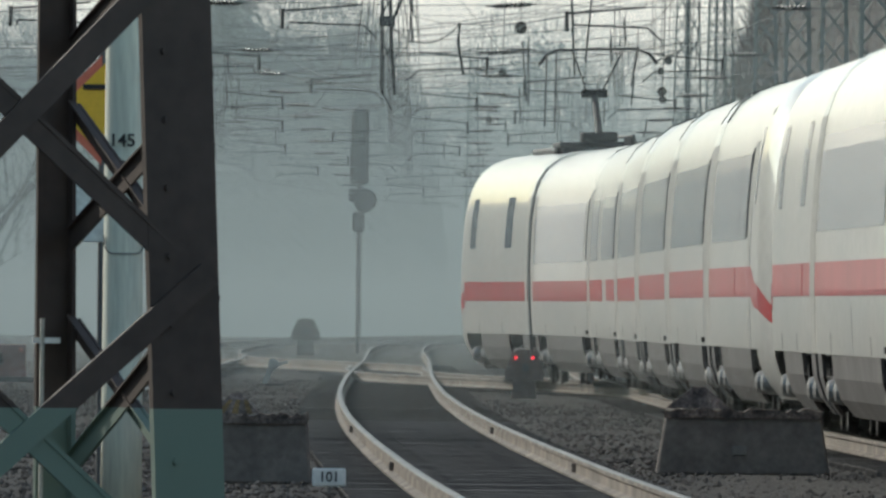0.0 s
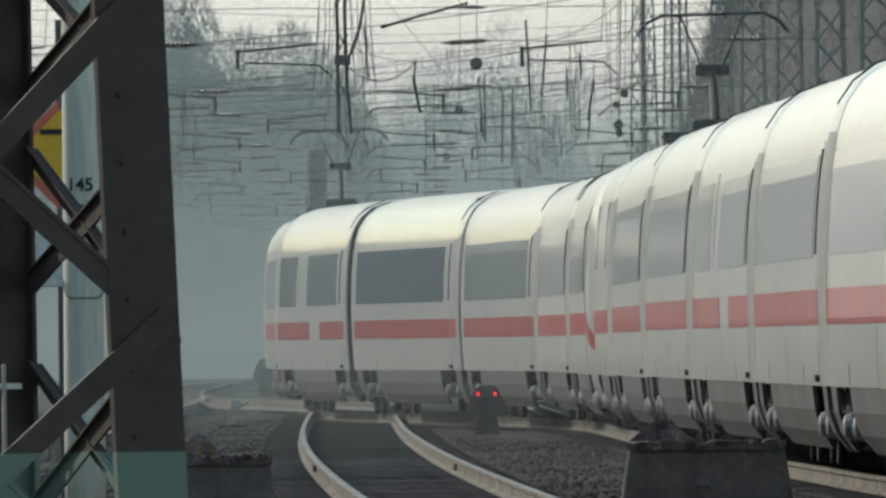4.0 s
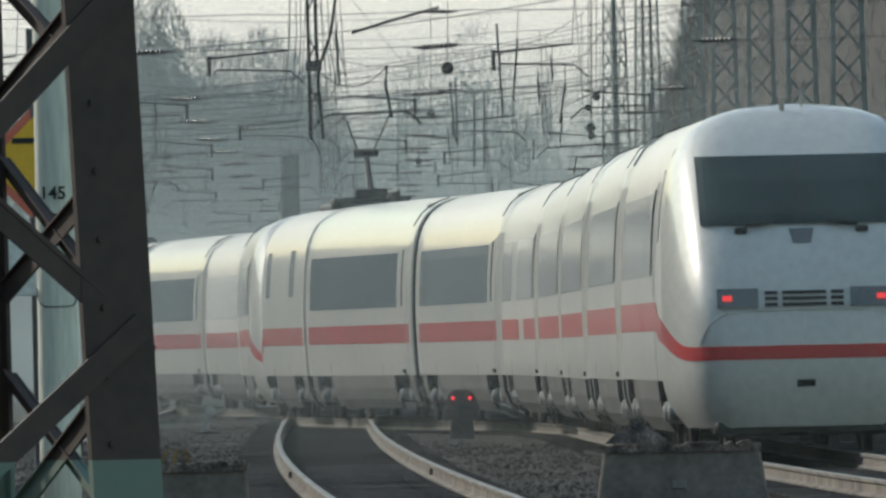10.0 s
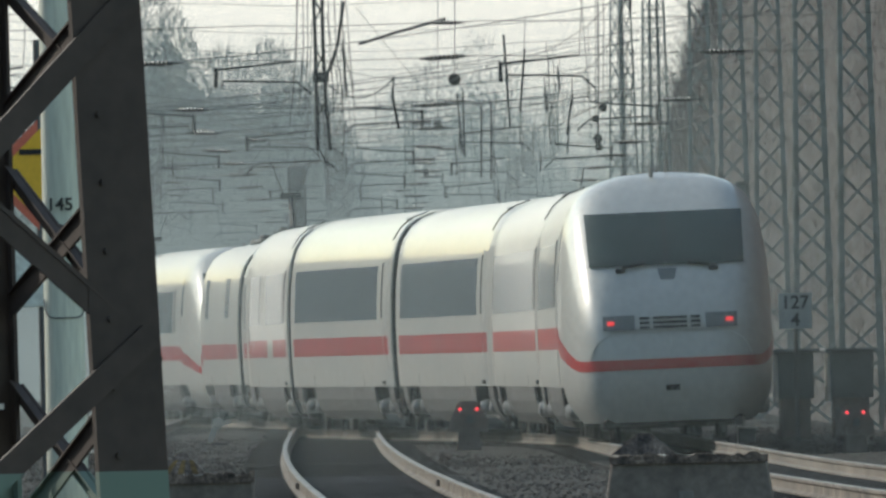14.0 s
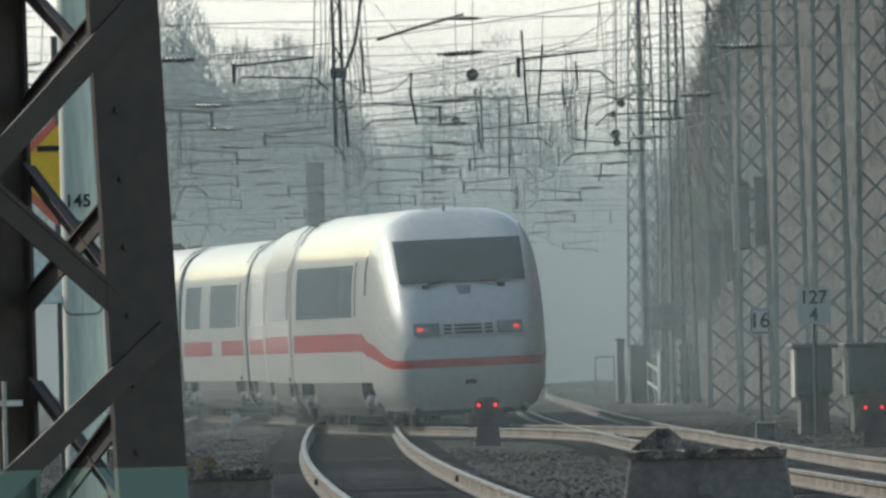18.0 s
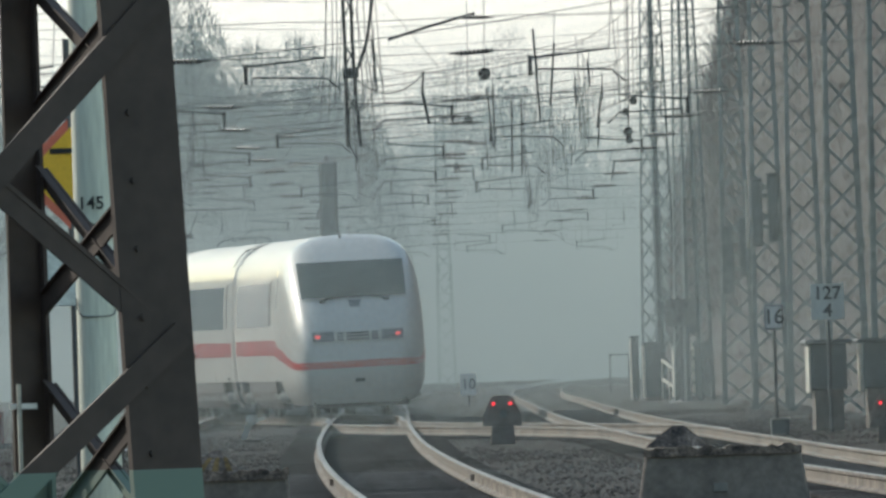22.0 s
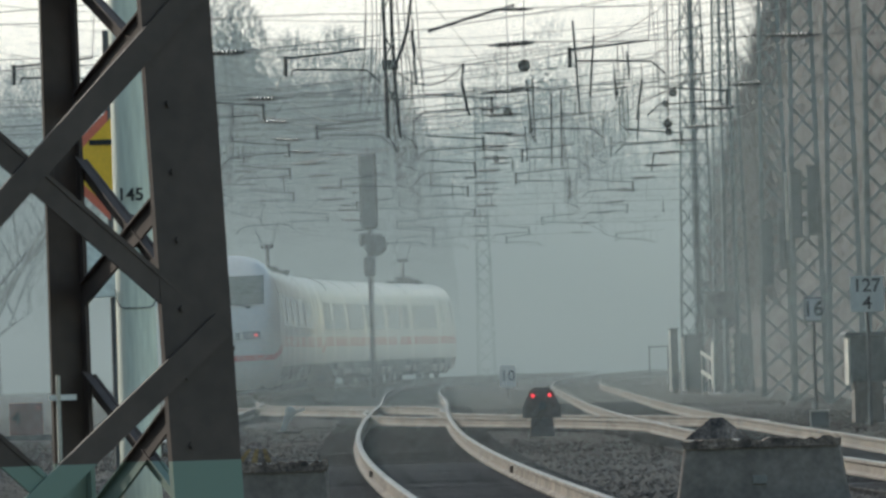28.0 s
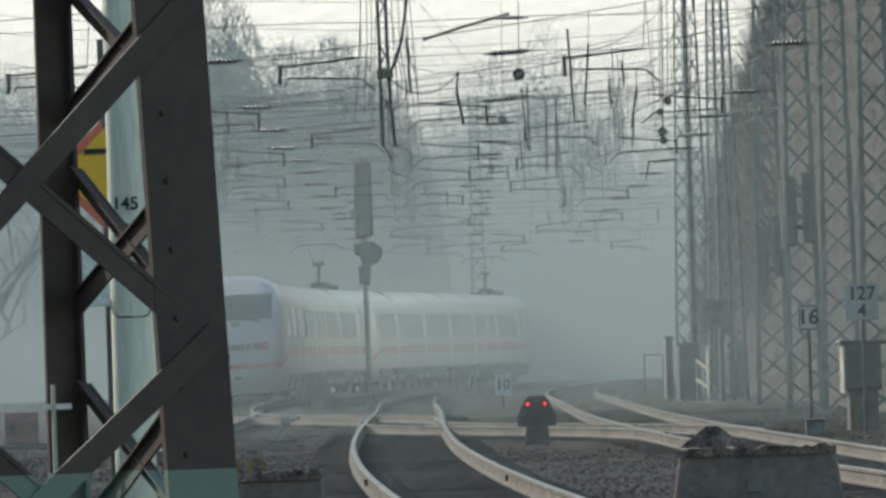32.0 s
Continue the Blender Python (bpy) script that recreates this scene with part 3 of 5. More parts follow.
def build_mid(kind):
    car = thing("passenger_car", "white passenger car with red stripe and dark window band" if kind == "open" else "white dining car with broken red stripe and two window bands", "train car", "cars of the train")
    h0, h1 = -12.9, 12.9
    body_part(car, h0, h1)
    common(car, h0, h1, (-9.5, 9.5))
    for s in (-1, 1):
        if kind == "open":
            windows(car, s, ((-9.4, 12.0),))
            stripe_part(car, s, ((h0 + 0.25, -10.9), (-10.7, h1 - 0.05)))
        else:
            windows(car, s, ((-9.4, 1.3), (5.2, 11.6)))
            stripe_part(car, s, ((h0 + 0.25, -3.3), (0.6, h1 - 2.2), (h1 - 2.05, h1 - 0.05)))
            side_line(car, s, 3.3, 2.1, 3.0, 0.10)
        build_door(car, s, -11.4)
        side_line(car, s, 0.4, 0.84, 1.35, 0.025, SEAM, "panel_joint")
        side_line(car, s, 7.4, 0.84, 1.02, 0.05, SKIRT, "hatch_joint")
        side_line(car, s, -5.4, 0.84, 1.0, 0.05, SKIRT, "hatch_joint")
        bm = bmesh.new()
        side_strip(bm, s, -10.9, -10.4, 0.86, 0.92, 0.04, 0.05)
        part("footstep", bm, DARK, car)
    roof_marks(car, -11.9)
    end_frame(car, -12.6)
    end_frame(car, 12.66)
    end_plate(car, h0, -1)
    end_plate(car, h1, 1)
    build_gangway(car, -13.2)
    return car


def nose_fittings(car, sign, y, lit):
    bm = bmesh.new()
    nose_shell(bm, sign, y)
    nose = part("nose", bm, WHITE, car, "rounded white driving end", smooth=True)
    bm = bmesh.new()
    nose_band(bm, sign, y)
    part("nose_stripe", bm, RED, nose)
    bm = bmesh.new()
    nose_patch(bm, sign, y, -1.12, 1.12, 2.51, 3.27, 0.045, 28, 14, slant=0.02)
    part("windscreen", bm, SHIELD, nose, "wide dark windscreen")
    bm = bmesh.new()
    nose_patch(bm, sign, y, -0.012, 0.012, 2.53, 3.25, 0.05, 2, 14)
    part("screen_bar", bm, RUBBER, nose)
    for s in (-1, 1):
        bm = bmesh.new()
        p, q = nose_point(s * 0.62, 2.49, 0.07), nose_point(s * 0.30, 2.53, 0.08)
        bar(bm, (p.x, y + sign * p.y, p.z), (q.x, y + sign * q.y, q.z), 0.035, 0.04, (0, 0, 1))
        box(bm, s * 0.66 - 0.07, s * 0.66 + 0.07, y + sign * p.y - 0.06, y + sign * p.y + 0.06, 2.41, 2.48, 0.015)
        part("wiper", bm, DARK, nose)
        bm = bmesh.new()
        nose_patch(bm, sign, y, s * 0.50, s * 0.95, 1.60, 1.81, 0.03, 10, 4)
        lamp = part("headlight", bm, LENS, nose, "grey glazed lamp panel")
        if lit:
            bm = bmesh.new()
            nose_patch(bm, sign, y, s * 0.79, s * 0.89, 1.675, 1.735, 0.05, 4, 3)
            part("tail_light", bm, TAIL, lamp, "glowing red tail light")
    for x0, x1 in ((-0.43, -0.29), (-0.24, 0.24), (0.29, 0.43)):
        for k in range(3):
            bm = bmesh.new()
            nose_patch(bm, sign, y, x0, x1, 1.61 + 0.065 * k, 1.65 + 0.065 * k, 0.025, 6, 1)
            part("air_slot", bm, RUBBER, nose)
    bm = bmesh.new()
    nose_patch(bm, sign, y, -0.14, 0.14, 2.30, 2.46, 0.016, 3, 2, 0.3)
    part("camera_box", bm, LENS, nose)
    bm = bmesh.new()
    nose_patch(bm, sign, y, -0.012, 0.012, 1.22, 1.57, 0.006, 1, 6)
    part("lid_joint", bm, SEAM, nose)
    for s in (-1, 1):
        bm = bmesh.new()
        pts = [nose_point(s * x, z, 0.008) for x, z in ((0.0, 1.575), (0.5, 1.57), (0.85, 1.54), (1.02, 1.44), (1.10, 1.32), (1.14, 1.20))]
        for a, b in zip(pts, pts[1:]):
            bar(bm, (a.x, y + sign * a.y, a.z), (b.x, y + sign * b.y, b.z), 0.014, 0.014, (0, 1, 0))
        part("lid_joint", bm, SEAM, nose)
    bm = bmesh.new()
    nose_patch(bm, sign, y, -0.10, 0.10, 0.73, 0.81, 0.012, 2, 2)
    part("emblem_plate", bm, DARK, nose)
    bm = bmesh.new()
    tube(bm, (0.1, y + sign * 0.1, 3.80), (0.1, y + sign * 0.1, 4.02), 0.018)
    part("roof_aerial", bm, CAP, car)
    bm = bmesh.new()
    tube(bm, (-0.12, y + sign * 0.3, 3.70), (-0.12, y + sign * 0.3, 3.90), 0.03)
    part("horn", bm, CAP, car)
    bm = bmesh.new()
    box(bm, -1.0, 1.0, y + sign * 1.0 if sign > 0 else y - 3.3, y + 3.3 if sign > 0 else y - 1.0, 0.20, 0.36, 0.04)
    part("rail_guard", bm, DARK, car)
    return nose


def build_control(lit):
    label = "white driving car with dark windscreen and lit red tail lights" if lit else "white driving car coupled nose to nose"
    car = thing("driving_car", label, "train car", "cars of the train")
    h0, h1 = -13.0 + NOSE, 12.9
    body_part(car, h0, h1)
    common(car, h0 - 0.4, h1, (-7.9, 9.5))
    nose_fittings(car, -1, h0, lit)
    for s in (-1, 1):
        windows(car, s, ((-4.6, -1.6), (-1.4, 11.6)))
        stripe_part(car, s, ((-7.0, -0.3), (-0.1, h1 - 0.05)))
        bm = bmesh.new()
        n = 12
        rows = []
        for i in range(n + 1):
            k = i / n
            e = k * k * (3 - 2 * k)
            mid, hw = 1.53 - 0.15 * e, 0.16 - 0.03 * e
            y = -7.0 + (h0 + 7.0) * k
            rows.append([bm.verts.new((s * (half(z) + 0.006), y, z)) for z in (mid - hw, mid, mid + hw)])
        for a, b in zip(rows, rows[1:]):
            for i in range(2):
                bm.faces.new((a[i], b[i], b[i + 1], a[i + 1]))
        part("red_stripe", bm, RED, car, "red stripe dipping to the nose")
        build_door(car, s, -6.3)
        windows(car, s, ((-8.6, -8.05),), 2.35, 3.15)
    roof_marks(car, 11.9)
    end_frame(car, 12.66)
    end_plate(car, h1, 1)
    return car


def build_power():
    car = thing("power_car", "white windowless power car with narrow grilles and raised pantograph", "train car", "cars of the train")
    h0, h1 = -9.98, 9.98 - NOSE + 0.3
    body_part(car, h0, h1)
    common(car, h0, h1 + 0.4, (-6.2, 4.6))
    nose_fittings(car, 1, h1, False)
    for s in (-1, 1):
        windows(car, s, ((-5.7, -4.0), (3.7, 5.1)), 2.25, 3.08)
        stripe_part(car, s, ((h0 + 0.05, -5.8), (-5.55, h1)))
        side_line(car, s, -3.0, 0.84, 1.0, 0.05, DARK, "hatch_joint")
        side_line(car, s, 3.0, 0.84, 1.0, 0.05, DARK, "hatch_joint")
    bm = bmesh.new()
    box(bm, -0.5, 0.5, -3.0, 4.0, 3.80, 3.92, 0.04)
    for y in (-9.0, -8.0, -3.5):
        tube(bm, (0.3, y, 3.8), (0.3, y, 4.05), 0.06, n=8)
    tube(bm, (0.3, -9.4, 4.05), (0.3, -3.2, 4.05), 0.025)
    part("roof_equipment", bm, DARK, car)
    build_pantograph(car, -5.2)
    end_frame(car, h0 + 0.25)
    end_plate(car, h0, -1)
    build_gangway(car, h0 - 0.3)
    return car


CARS = []       # (car, metres from the tail's tip to the car's middle)


def build_train():
    mid, diner, tail, power = build_mid("open"), build_mid("dining"), build_control(True), build_power()
    lead = build_control(False)
    at = 0.0
    used = set()

    def put(ob, length):
        nonlocal at
        if ob in used:
            ob = copy_thing(ob, Matrix())
        used.add(ob)
        CARS.append((ob, at + length / 2))
        at += length

    for unit in (0, 1):
        put(tail if unit == 0 else lead, 26.2)
        for k in range(6 if unit == 0 else 5):
            put(diner if k == 3 else mid, 26.4)
        put(power, 20.56)


build_train()


def motions():
    """The train drives away along its route at about 84 km/h."""
    run = line([(0, 66.5), (1, 88.8), (2, 110.8), (5, 176.5), (7, 220.3), (9, 264.0), (10, 285.6), (13, 349.8), (16, 413.9), (18, 456.8), (20, 500.5), (22, 547.5), (24.5, 603.5), (28, 686.5), (32, 783.5)])
    steps = [i * 0.5 for i in range(65)]
    for car, offset in CARS:
        rows = []
        for t in steps:
            s = float(run(t)) + offset
            a, b = along(s - 9.0), along(s + 9.0)
            d = (b - a).normalized()
            m = (a + b) / 2
            cant = -1.3 * min(1.0, max(0.0, (m.y - 300) / 60))          # the curve leans the cars to the inside
            rows.append((t, pose(m.x, m.y, 0.0, 0, cant, math.degrees(math.atan2(-d.x, d.y)))))
        walk(car, rows)


# ---- the near lattice mast and the numbered pole ----
def lattice(name, label, category, at, side, height, panel, leg, brace, material, group="", z0=0.0, heavy=None, bolts=False, plan=None, narrow=0.0):
    """A four-legged lattice mast: angle legs and crossed bracing on its faces."""
    th = thing(name, label, category, group, at=at)
    h = side / 2
    for i, (sx, sy) in enumerate(((-1, -1), (1, -1), (1, 1), (-1, 1))):
        g = heavy if heavy and i == 1 else leg
        bm = bmesh.new()
        box(bm, 0, g, 0, g * 0.12, z0, height)
        box(bm, 0, g * 0.12, g * 0.12, g * (0.4 if bolts and i == 2 else 1.0), z0, height)
        if bolts:
            for z in np.arange(z0 + 0.5, height, 0.26) if i != 2 else ():
                tube(bm, (g * 0.7, -0.014, z), (g * 0.7, 0.0, z), 0.014, n=6)
                tube(bm, (-0.014, g * 0.7, z), (0.0, g * 0.7, z), 0.014, n=6)
        part("leg", bm, material, th, at=pose(sx * h, sy * h, 0, 0, 0, i * 90))
    # each run of braces: face, way (1 rising to the right, -1 to the left), and the foot and rise of each
    even = [(z0 + k * panel, panel) for k in range(int((height - z0) / panel))]
    for face, way, run in plan or [(f, w, even) for f in range(4) for w in (1, -1)]:
        d = -0.012 if way > 0 else 0.014
        for start, rise in run:
            bm = bmesh.new()
            bar(bm, (way * (-h + leg * 0.3), -h + d, 0), (way * (h - leg * 0.3), -h + d, rise), brace if face != 1 or not plan else brace * 0.8, 0.012)
            if bolts:
                bar(bm, (way * (-h + leg * 0.3), -h + brace * 0.2, brace * 0.45), (way * (h - leg * 0.3), -h + brace * 0.2, rise + brace * 0.45), 0.008, brace * 0.35)
            part("brace", bm, material, th, at=pose(0, 0, start, 0, 0, face * 90))
    bm = bmesh.new()
    box(bm, -h * 1.3, h * 1.3, -h * 1.3, h * 1.3, z0 - 0.3, z0 + 0.02, 0.03)
    part("footing", bm, BLACKBOX if bolts else CABINET, th, "concrete footing")
    if narrow:                                   # the mast narrows upwards
        for ob in th.children:
            m = ob.matrix_basis.copy()
            back = m.inverted()
            for v in ob.data.vertices:
                w = m @ v.co
                k = 1 - narrow * max(0.0, w.z)
                v.co = back @ Vector((w.x * k, w.y * k, w.z))
    return th


def build_near_mast():
    side, turn = 1.40, 25.5
    c, s = math.cos(radians(turn)), math.sin(radians(turn))
    corner = Vector((-0.815, 100.0))                    # the heavy corner leg
    mid = corner - Vector((c * side / 2 + s * side / 2, s * side / 2 - c * side / 2))
    th = lattice("lattice_mast", "dark riveted lattice mast with green base paint", "catenary mast", pose(mid.x, mid.y, 0, 0, 0, turn), side, 8.0, 1.17, 0.15, 0.10, MASTPAINT, z0=-0.9, heavy=0.29, bolts=True, plan=[(0, 1, [(-0.88, 1.06), (0.295, 1.06), (1.466, 1.18), (2.70, 1.12), (3.88, 1.10), (5.04, 1.08)]),
                       (0, -1, [(-1.10, 1.15), (0.056, 1.15), (1.295, 1.08), (2.48, 1.06), (3.64, 1.04), (4.78, 1.02)]),
                       (1, 1, [(-0.53, 0.80), (0.363, 0.783), (1.234, 0.74), (2.089, 0.594), (2.85, 0.58), (3.58, 0.57), (4.30, 0.56)]),
                       (1, -1, [(-0.30, 0.70), (0.606, 0.677), (1.481, 0.564), (2.214, 0.555), (2.97, 0.55), (3.70, 0.54), (4.42, 0.53)])])
    # the mast narrows upwards: its heavy corner leans in
    for ob in list(th.children):
        ob.data = ob.data.copy()
        m = th.matrix_basis @ ob.matrix_basis
        back = m.inverted()
        for v in ob.data.vertices:
            w = m @ v.co
            w.x -= 0.038 * (w.z - 0.77) * min(1.0, max(0.0, (w.x + 1.45) / 0.33))
            v.co = back @ w
    bm = bmesh.new()
    at = pose(0.574, 0.635, 1.094, 0, 0, -turn)
    box(bm, -0.055, 0.05, -0.012, 0.012, -0.011, 0.011)
    clamp = part("cable_clamp", bm, PLATE, th, "bright steel clamp", at=at)
    bm = bmesh.new()
    tube(bm, (-0.02, -0.015, -0.75), (-0.02, -0.015, 0.085), 0.009)
    part("cable", bm, CREAM, clamp)


build_near_mast()


def build_pole():
    th = thing("concrete_pole", "pale round catenary pole with painted number", "catenary pole", at=pose(-2.04, 170, GROUND_Z))
    bm = bmesh.new()
    lathe(bm, [(0.135, 0), (0.132, 1.0), (0.128, 2.0), (0.122, 4.0), (0.115, 7.5), (0.112, 7.55)], 28)
    part("shaft", bm, POLE, th, smooth=True)
    lettering("145", 0.115, th, pose(-0.012, -0.136, 2.51, 90, 0, 0))
    lettering("2", 0.075, th, pose(-0.005, -0.136, 2.355, 90, 0, 0))
    bm = bmesh.new()
    polytube(bm, [(0.136 * math.cos(math.pi * (1.1 + 0.85 * i / 14)), 0.136 * math.sin(math.pi * (1.1 + 0.85 * i / 14)), 1.78 + 0.12 * (2 * i / 14 - 1) ** 6) for i in range(15)], 0.005, 5)
    part("strap", bm, STEEL, th)


build_pole()


def build_warning():
    th = thing("warning_board", "yellow diamond signal board with red border behind the pole", "railway sign", at=pose(-2.18, 173, 0))
    bm = bmesh.new()
    tube(bm, (-0.03, 0.03, GROUND_Z), (-0.03, 0.03, 3.4), 0.035, n=10)
    part("post", bm, STEEL, th)
    for r, yy, m, nm in ((0.41, 0.0, ORANGE, "border"), (0.335, -0.012, YELLOW, "face")):
        bm = bmesh.new()
        v = [bm.verts.new((x * r, yy, 2.51 + z * r)) for x, z in ((0, 1), (1, 0), (0, -1), (-1, 0))]
        f = bm.faces.new(v)
        e = bmesh.ops.extrude_face_region(bm, geom=[f])
        bmesh.ops.translate(bm, verts=[q for q in e["geom"] if isinstance(q, bmesh.types.BMVert)], vec=(0, 0.01, 0))
        bmesh.ops.recalc_face_normals(bm, faces=bm.faces)
        part(nm, bm, m, th)
    bm = bmesh.new()
    box(bm, -0.17, 0.17, -0.03, -0.014, 2.645, 2.68)
    part("bar", bm, INK, th)
    bm = bmesh.new()
    box(bm, -0.23, 0.20, -0.01, 0.01, 1.64, 2.03, 0.006)
    part("lower_plate", bm, GREYGREEN, th, "grey blank plate under the diamond")


build_warning()


# ---- low boxes and signals beside the rails ----
def build_block(name, label, x, y, w, h, d, peak, stripes=False):
    th = thing(name, label, "point machine", at=pose(x, y, GROUND_Z))
    bm = bmesh.new()
    k = 1.10 if w > 1 else 1.08                  # the cast sides spread towards the foot
    box(bm, -w / 2 * k, w / 2 * k, -d / 2 * k, d / 2 * k, 0, h * 0.92, 0.02, taper=0.98 / k)
    part("housing", bm, BLACKBOX, th)
    bm = bmesh.new()
    n = 26
    top, low = [], []
    for i in range(n + 1):
        xx = -w / 2 + w * i / n
        j = random.uniform(-0.02, 0.03)
        top.append((xx, j))
    for yy in (-d / 2 - 0.02, d / 2 + 0.02):
        low.append([bm.verts.new((xx * (1.0 if yy > 0 else 0.99), yy, h * 0.86)) for xx, j in top])
        low.append([bm.verts.new((xx, yy, h * 0.99 + j)) for xx, j in top])
    for a, b in ((low[0], low[1]), (low[1], low[3]), (low[3], low[2])):
        for i in range(n):
            bm.faces.new((a[i], a[i + 1], b[i + 1], b[i]))
    part("lid", bm, BOXTOP, th, "rusty flaking lid")
    bm = bmesh.new()
    x0, x1, z1 = peak
    v = [bm.verts.new(p) for p in ((x0, -0.2, h), (x1, -0.2, h), (x1, 0.2, h), (x0, 0.2, h), (x0 + (x1 - x0) * 0.42, -0.08, z1), (x0 + (x1 - x0) * 0.60, -0.08, z1), (x0 + (x1 - x0) * 0.60, 0.08, z1), (x0 + (x1 - x0) * 0.42, 0.08, z1))]
    for q in ((0, 1, 5, 4), (1, 2, 6, 5), (2, 3, 7, 6), (3, 0, 4, 7), (4, 5, 6, 7)):
        bm.faces.new([v[i] for i in q])
    part("weight", bm, [BOXTOP], th, "dirty brown hood" if stripes else "sloping hood")
    if stripes:
        for k in (0.12, 0.42, 0.72):             # slanting hazard bands on the hood's front
            bm = bmesh.new()
            lo, hi = x0 + (x1 - x0) * k, x0 + (x1 - x0) * (0.30 + 0.5 * k)
            wide = (x1 - x0) * 0.13
            q = [(lo, -0.2, h), (lo + wide, -0.2, h), (hi + wide * 0.6, -0.12, h + (z1 - h) * 0.66), (hi, -0.12, h + (z1 - h) * 0.66)]
            a = [bm.verts.new((xx, yy - 0.012, zz)) for xx, yy, zz in q]
            b = [bm.verts.new((xx, yy + 0.02, zz)) for xx, yy, zz in q]
            bm.faces.new(a)
            for i in range(4):
                bm.faces.new((a[i], b[i], b[(i + 1) % 4], a[(i + 1) % 4]))
            part("hazard_band", bm, DIRTYYELLOW, th, "dirty yellow band")
    else:
        bm = bmesh.new()
        box(bm, -0.10, 0.03, -d / 2 - 0.035, -d / 2 + 0.02, h * 0.30, h * 0.44, 0.006)
        part("name_plate", bm, DULL, th, "small worn plate")
    return th


build_block("point_machine", "soot-black point machine box with rusty lid", 2.69, 231, 1.39, 0.58, 0.7, (-0.69, -0.10, 0.77))
build_block("point_machine", "dark box with dirty brown hood beside the curved track", -1.42, 214, 0.74, 0.57, 0.6, (-0.42, -0.02, 0.74), True)


def build_left_things():
    th = thing("hut_box", "small brown trackside box with number four and pink lamp", "cabinet", at=pose(-7.73, 474, GROUND_Z))
    bm = bmesh.new()
    box(bm, -0.30, 0.30, -0.25, 0.25, 0.12, 0.70, 0.015)
    part("case", bm, ROOFBRICK, th)
    bm = bmesh.new()
    box(bm, -0.42, 0.90, -0.3, 0.3, -0.05, 0.12, 0.01)
    part("plinth", bm, BLACKBOX, th)
    lettering("4", 0.3, th, pose(-0.18, -0.256, 0.42, 90, 0, 0))
    bm = bmesh.new()
    lathe(bm, [(0.028, -0.29), (0.034, -0.24)], 12, "Y")
    part("lamp", bm, ORANGE, th, "small red lamp glass", at=pose(0.22, 0, 0.60))
    th = thing("point_lever", "pale painted point lever with round weight", "point lever", at=pose(-3.0, 470, GROUND_Z))
    bm = bmesh.new()
    bar(bm, (-0.10, 0, 0.02), (0.02, 0, 0.34), 0.10, 0.05)
    part("lever", bm, CREAM, th)
    bm = bmesh.new()
    lathe(bm, [(0.05, -0.08), (0.10, -0.06), (0.10, 0.06), (0.05, 0.08)], 14, "Y")
    part("weight", bm, CREAM, th, at=pose(0.06, 0, 0.40))
    bm = bmesh.new()
    box(bm, -0.25, 0.25, -0.2, 0.2, -0.05, 0.05, 0.01)
    part("base", bm, SLEEPER, th)
    bm = bmesh.new()
    bar(bm, (0.05, 0, 0.36), (0.32, 0, 0.44), 0.06, 0.04)
    part("arm", bm, CREAM, th)


build_left_things()


def build_plate():
    th = thing("number_plate_stake", "small white plate with black number near the ground", "track sign", at=pose(-0.83, 203, GROUND_Z))
    bm = bmesh.new()
    box(bm, -0.13, 0.13, -0.01, 0.01, 0.06, 0.20, 0.012)
    part("plate", bm, PLATE, th)
    bm = bmesh.new()
    tube(bm, (0, 0.02, -0.05), (0, 0.02, 0.15), 0.02)
    part("stake", bm, STEEL, th)
    lettering("101", 0.105, th, pose(0, -0.016, 0.13, 90, 0, 0))


build_plate()


def build_dwarf(x, y, scale, lit, label):
    th = thing("dwarf_signal", label, "dwarf signal", at=pose(x, y, GROUND_Z) @ Matrix.Diagonal((scale, scale, scale, 1)))
    bm = bmesh.new()
    pts = [(-0.33, 0.34), (-0.33, 0.52), (-0.20, 0.80), (-0.12, 0.86), (0.12, 0.86), (0.20, 0.80), (0.33, 0.52), (0.33, 0.34)]
    f = bm.faces.new([bm.verts.new((px, -0.14, pz)) for px, pz in pts])
    e = bmesh.ops.extrude_face_region(bm, geom=[f])
    bmesh.ops.translate(bm, verts=[q for q in e["geom"] if isinstance(q, bmesh.types.BMVert)], vec=(0, 0.28, 0))
    bmesh.ops.recalc_face_normals(bm, faces=bm.faces)
    part("case", bm, BLACKBOX, th, "soot-black lamp case")
    bm = bmesh.new()
    box(bm, -0.22, 0.22, -0.16, 0.16, 0, 0.34, 0.02, taper=0.85)
    part("foot", bm, BLACKBOX, th)
    for px in (-0.145, 0.145):
        bm = bmesh.new()
        lathe(bm, [(0.026, -0.175), (0.032, -0.14)], 14, "Y")
        lamp = part("lamp", bm, SIGRED if lit else LENS, th, "glowing red lamp" if lit else "", at=pose(px, 0, 0.72))
        bm = bmesh.new()
        for i in range(9):
            a, b = [math.pi * (i + k) / 9 for k in (0, 1)]
            v = [bm.verts.new((0.07 * math.cos(c), yy, 0.07 * math.sin(c))) for c in (a, b) for yy in (-0.14, -0.26)]
            bm.faces.new((v[0], v[1], v[3], v[2]))
        part("hood", bm, BLACKBOX, lamp)
    bm = bmesh.new()
    box(bm, -0.04, 0.08, -0.155, -0.145, 0.48, 0.62)
    part("tag", bm, CABINET, th)
    return th


build_dwarf(1.36, 412, 0.92, True, "low black signal showing two red lights")
build_dwarf(6.70, 372, 0.80, True, "low black signal with red lights by the bank")
build_dwarf(-3.85, 765, 1.25, False, "unlit low signal between far tracks")


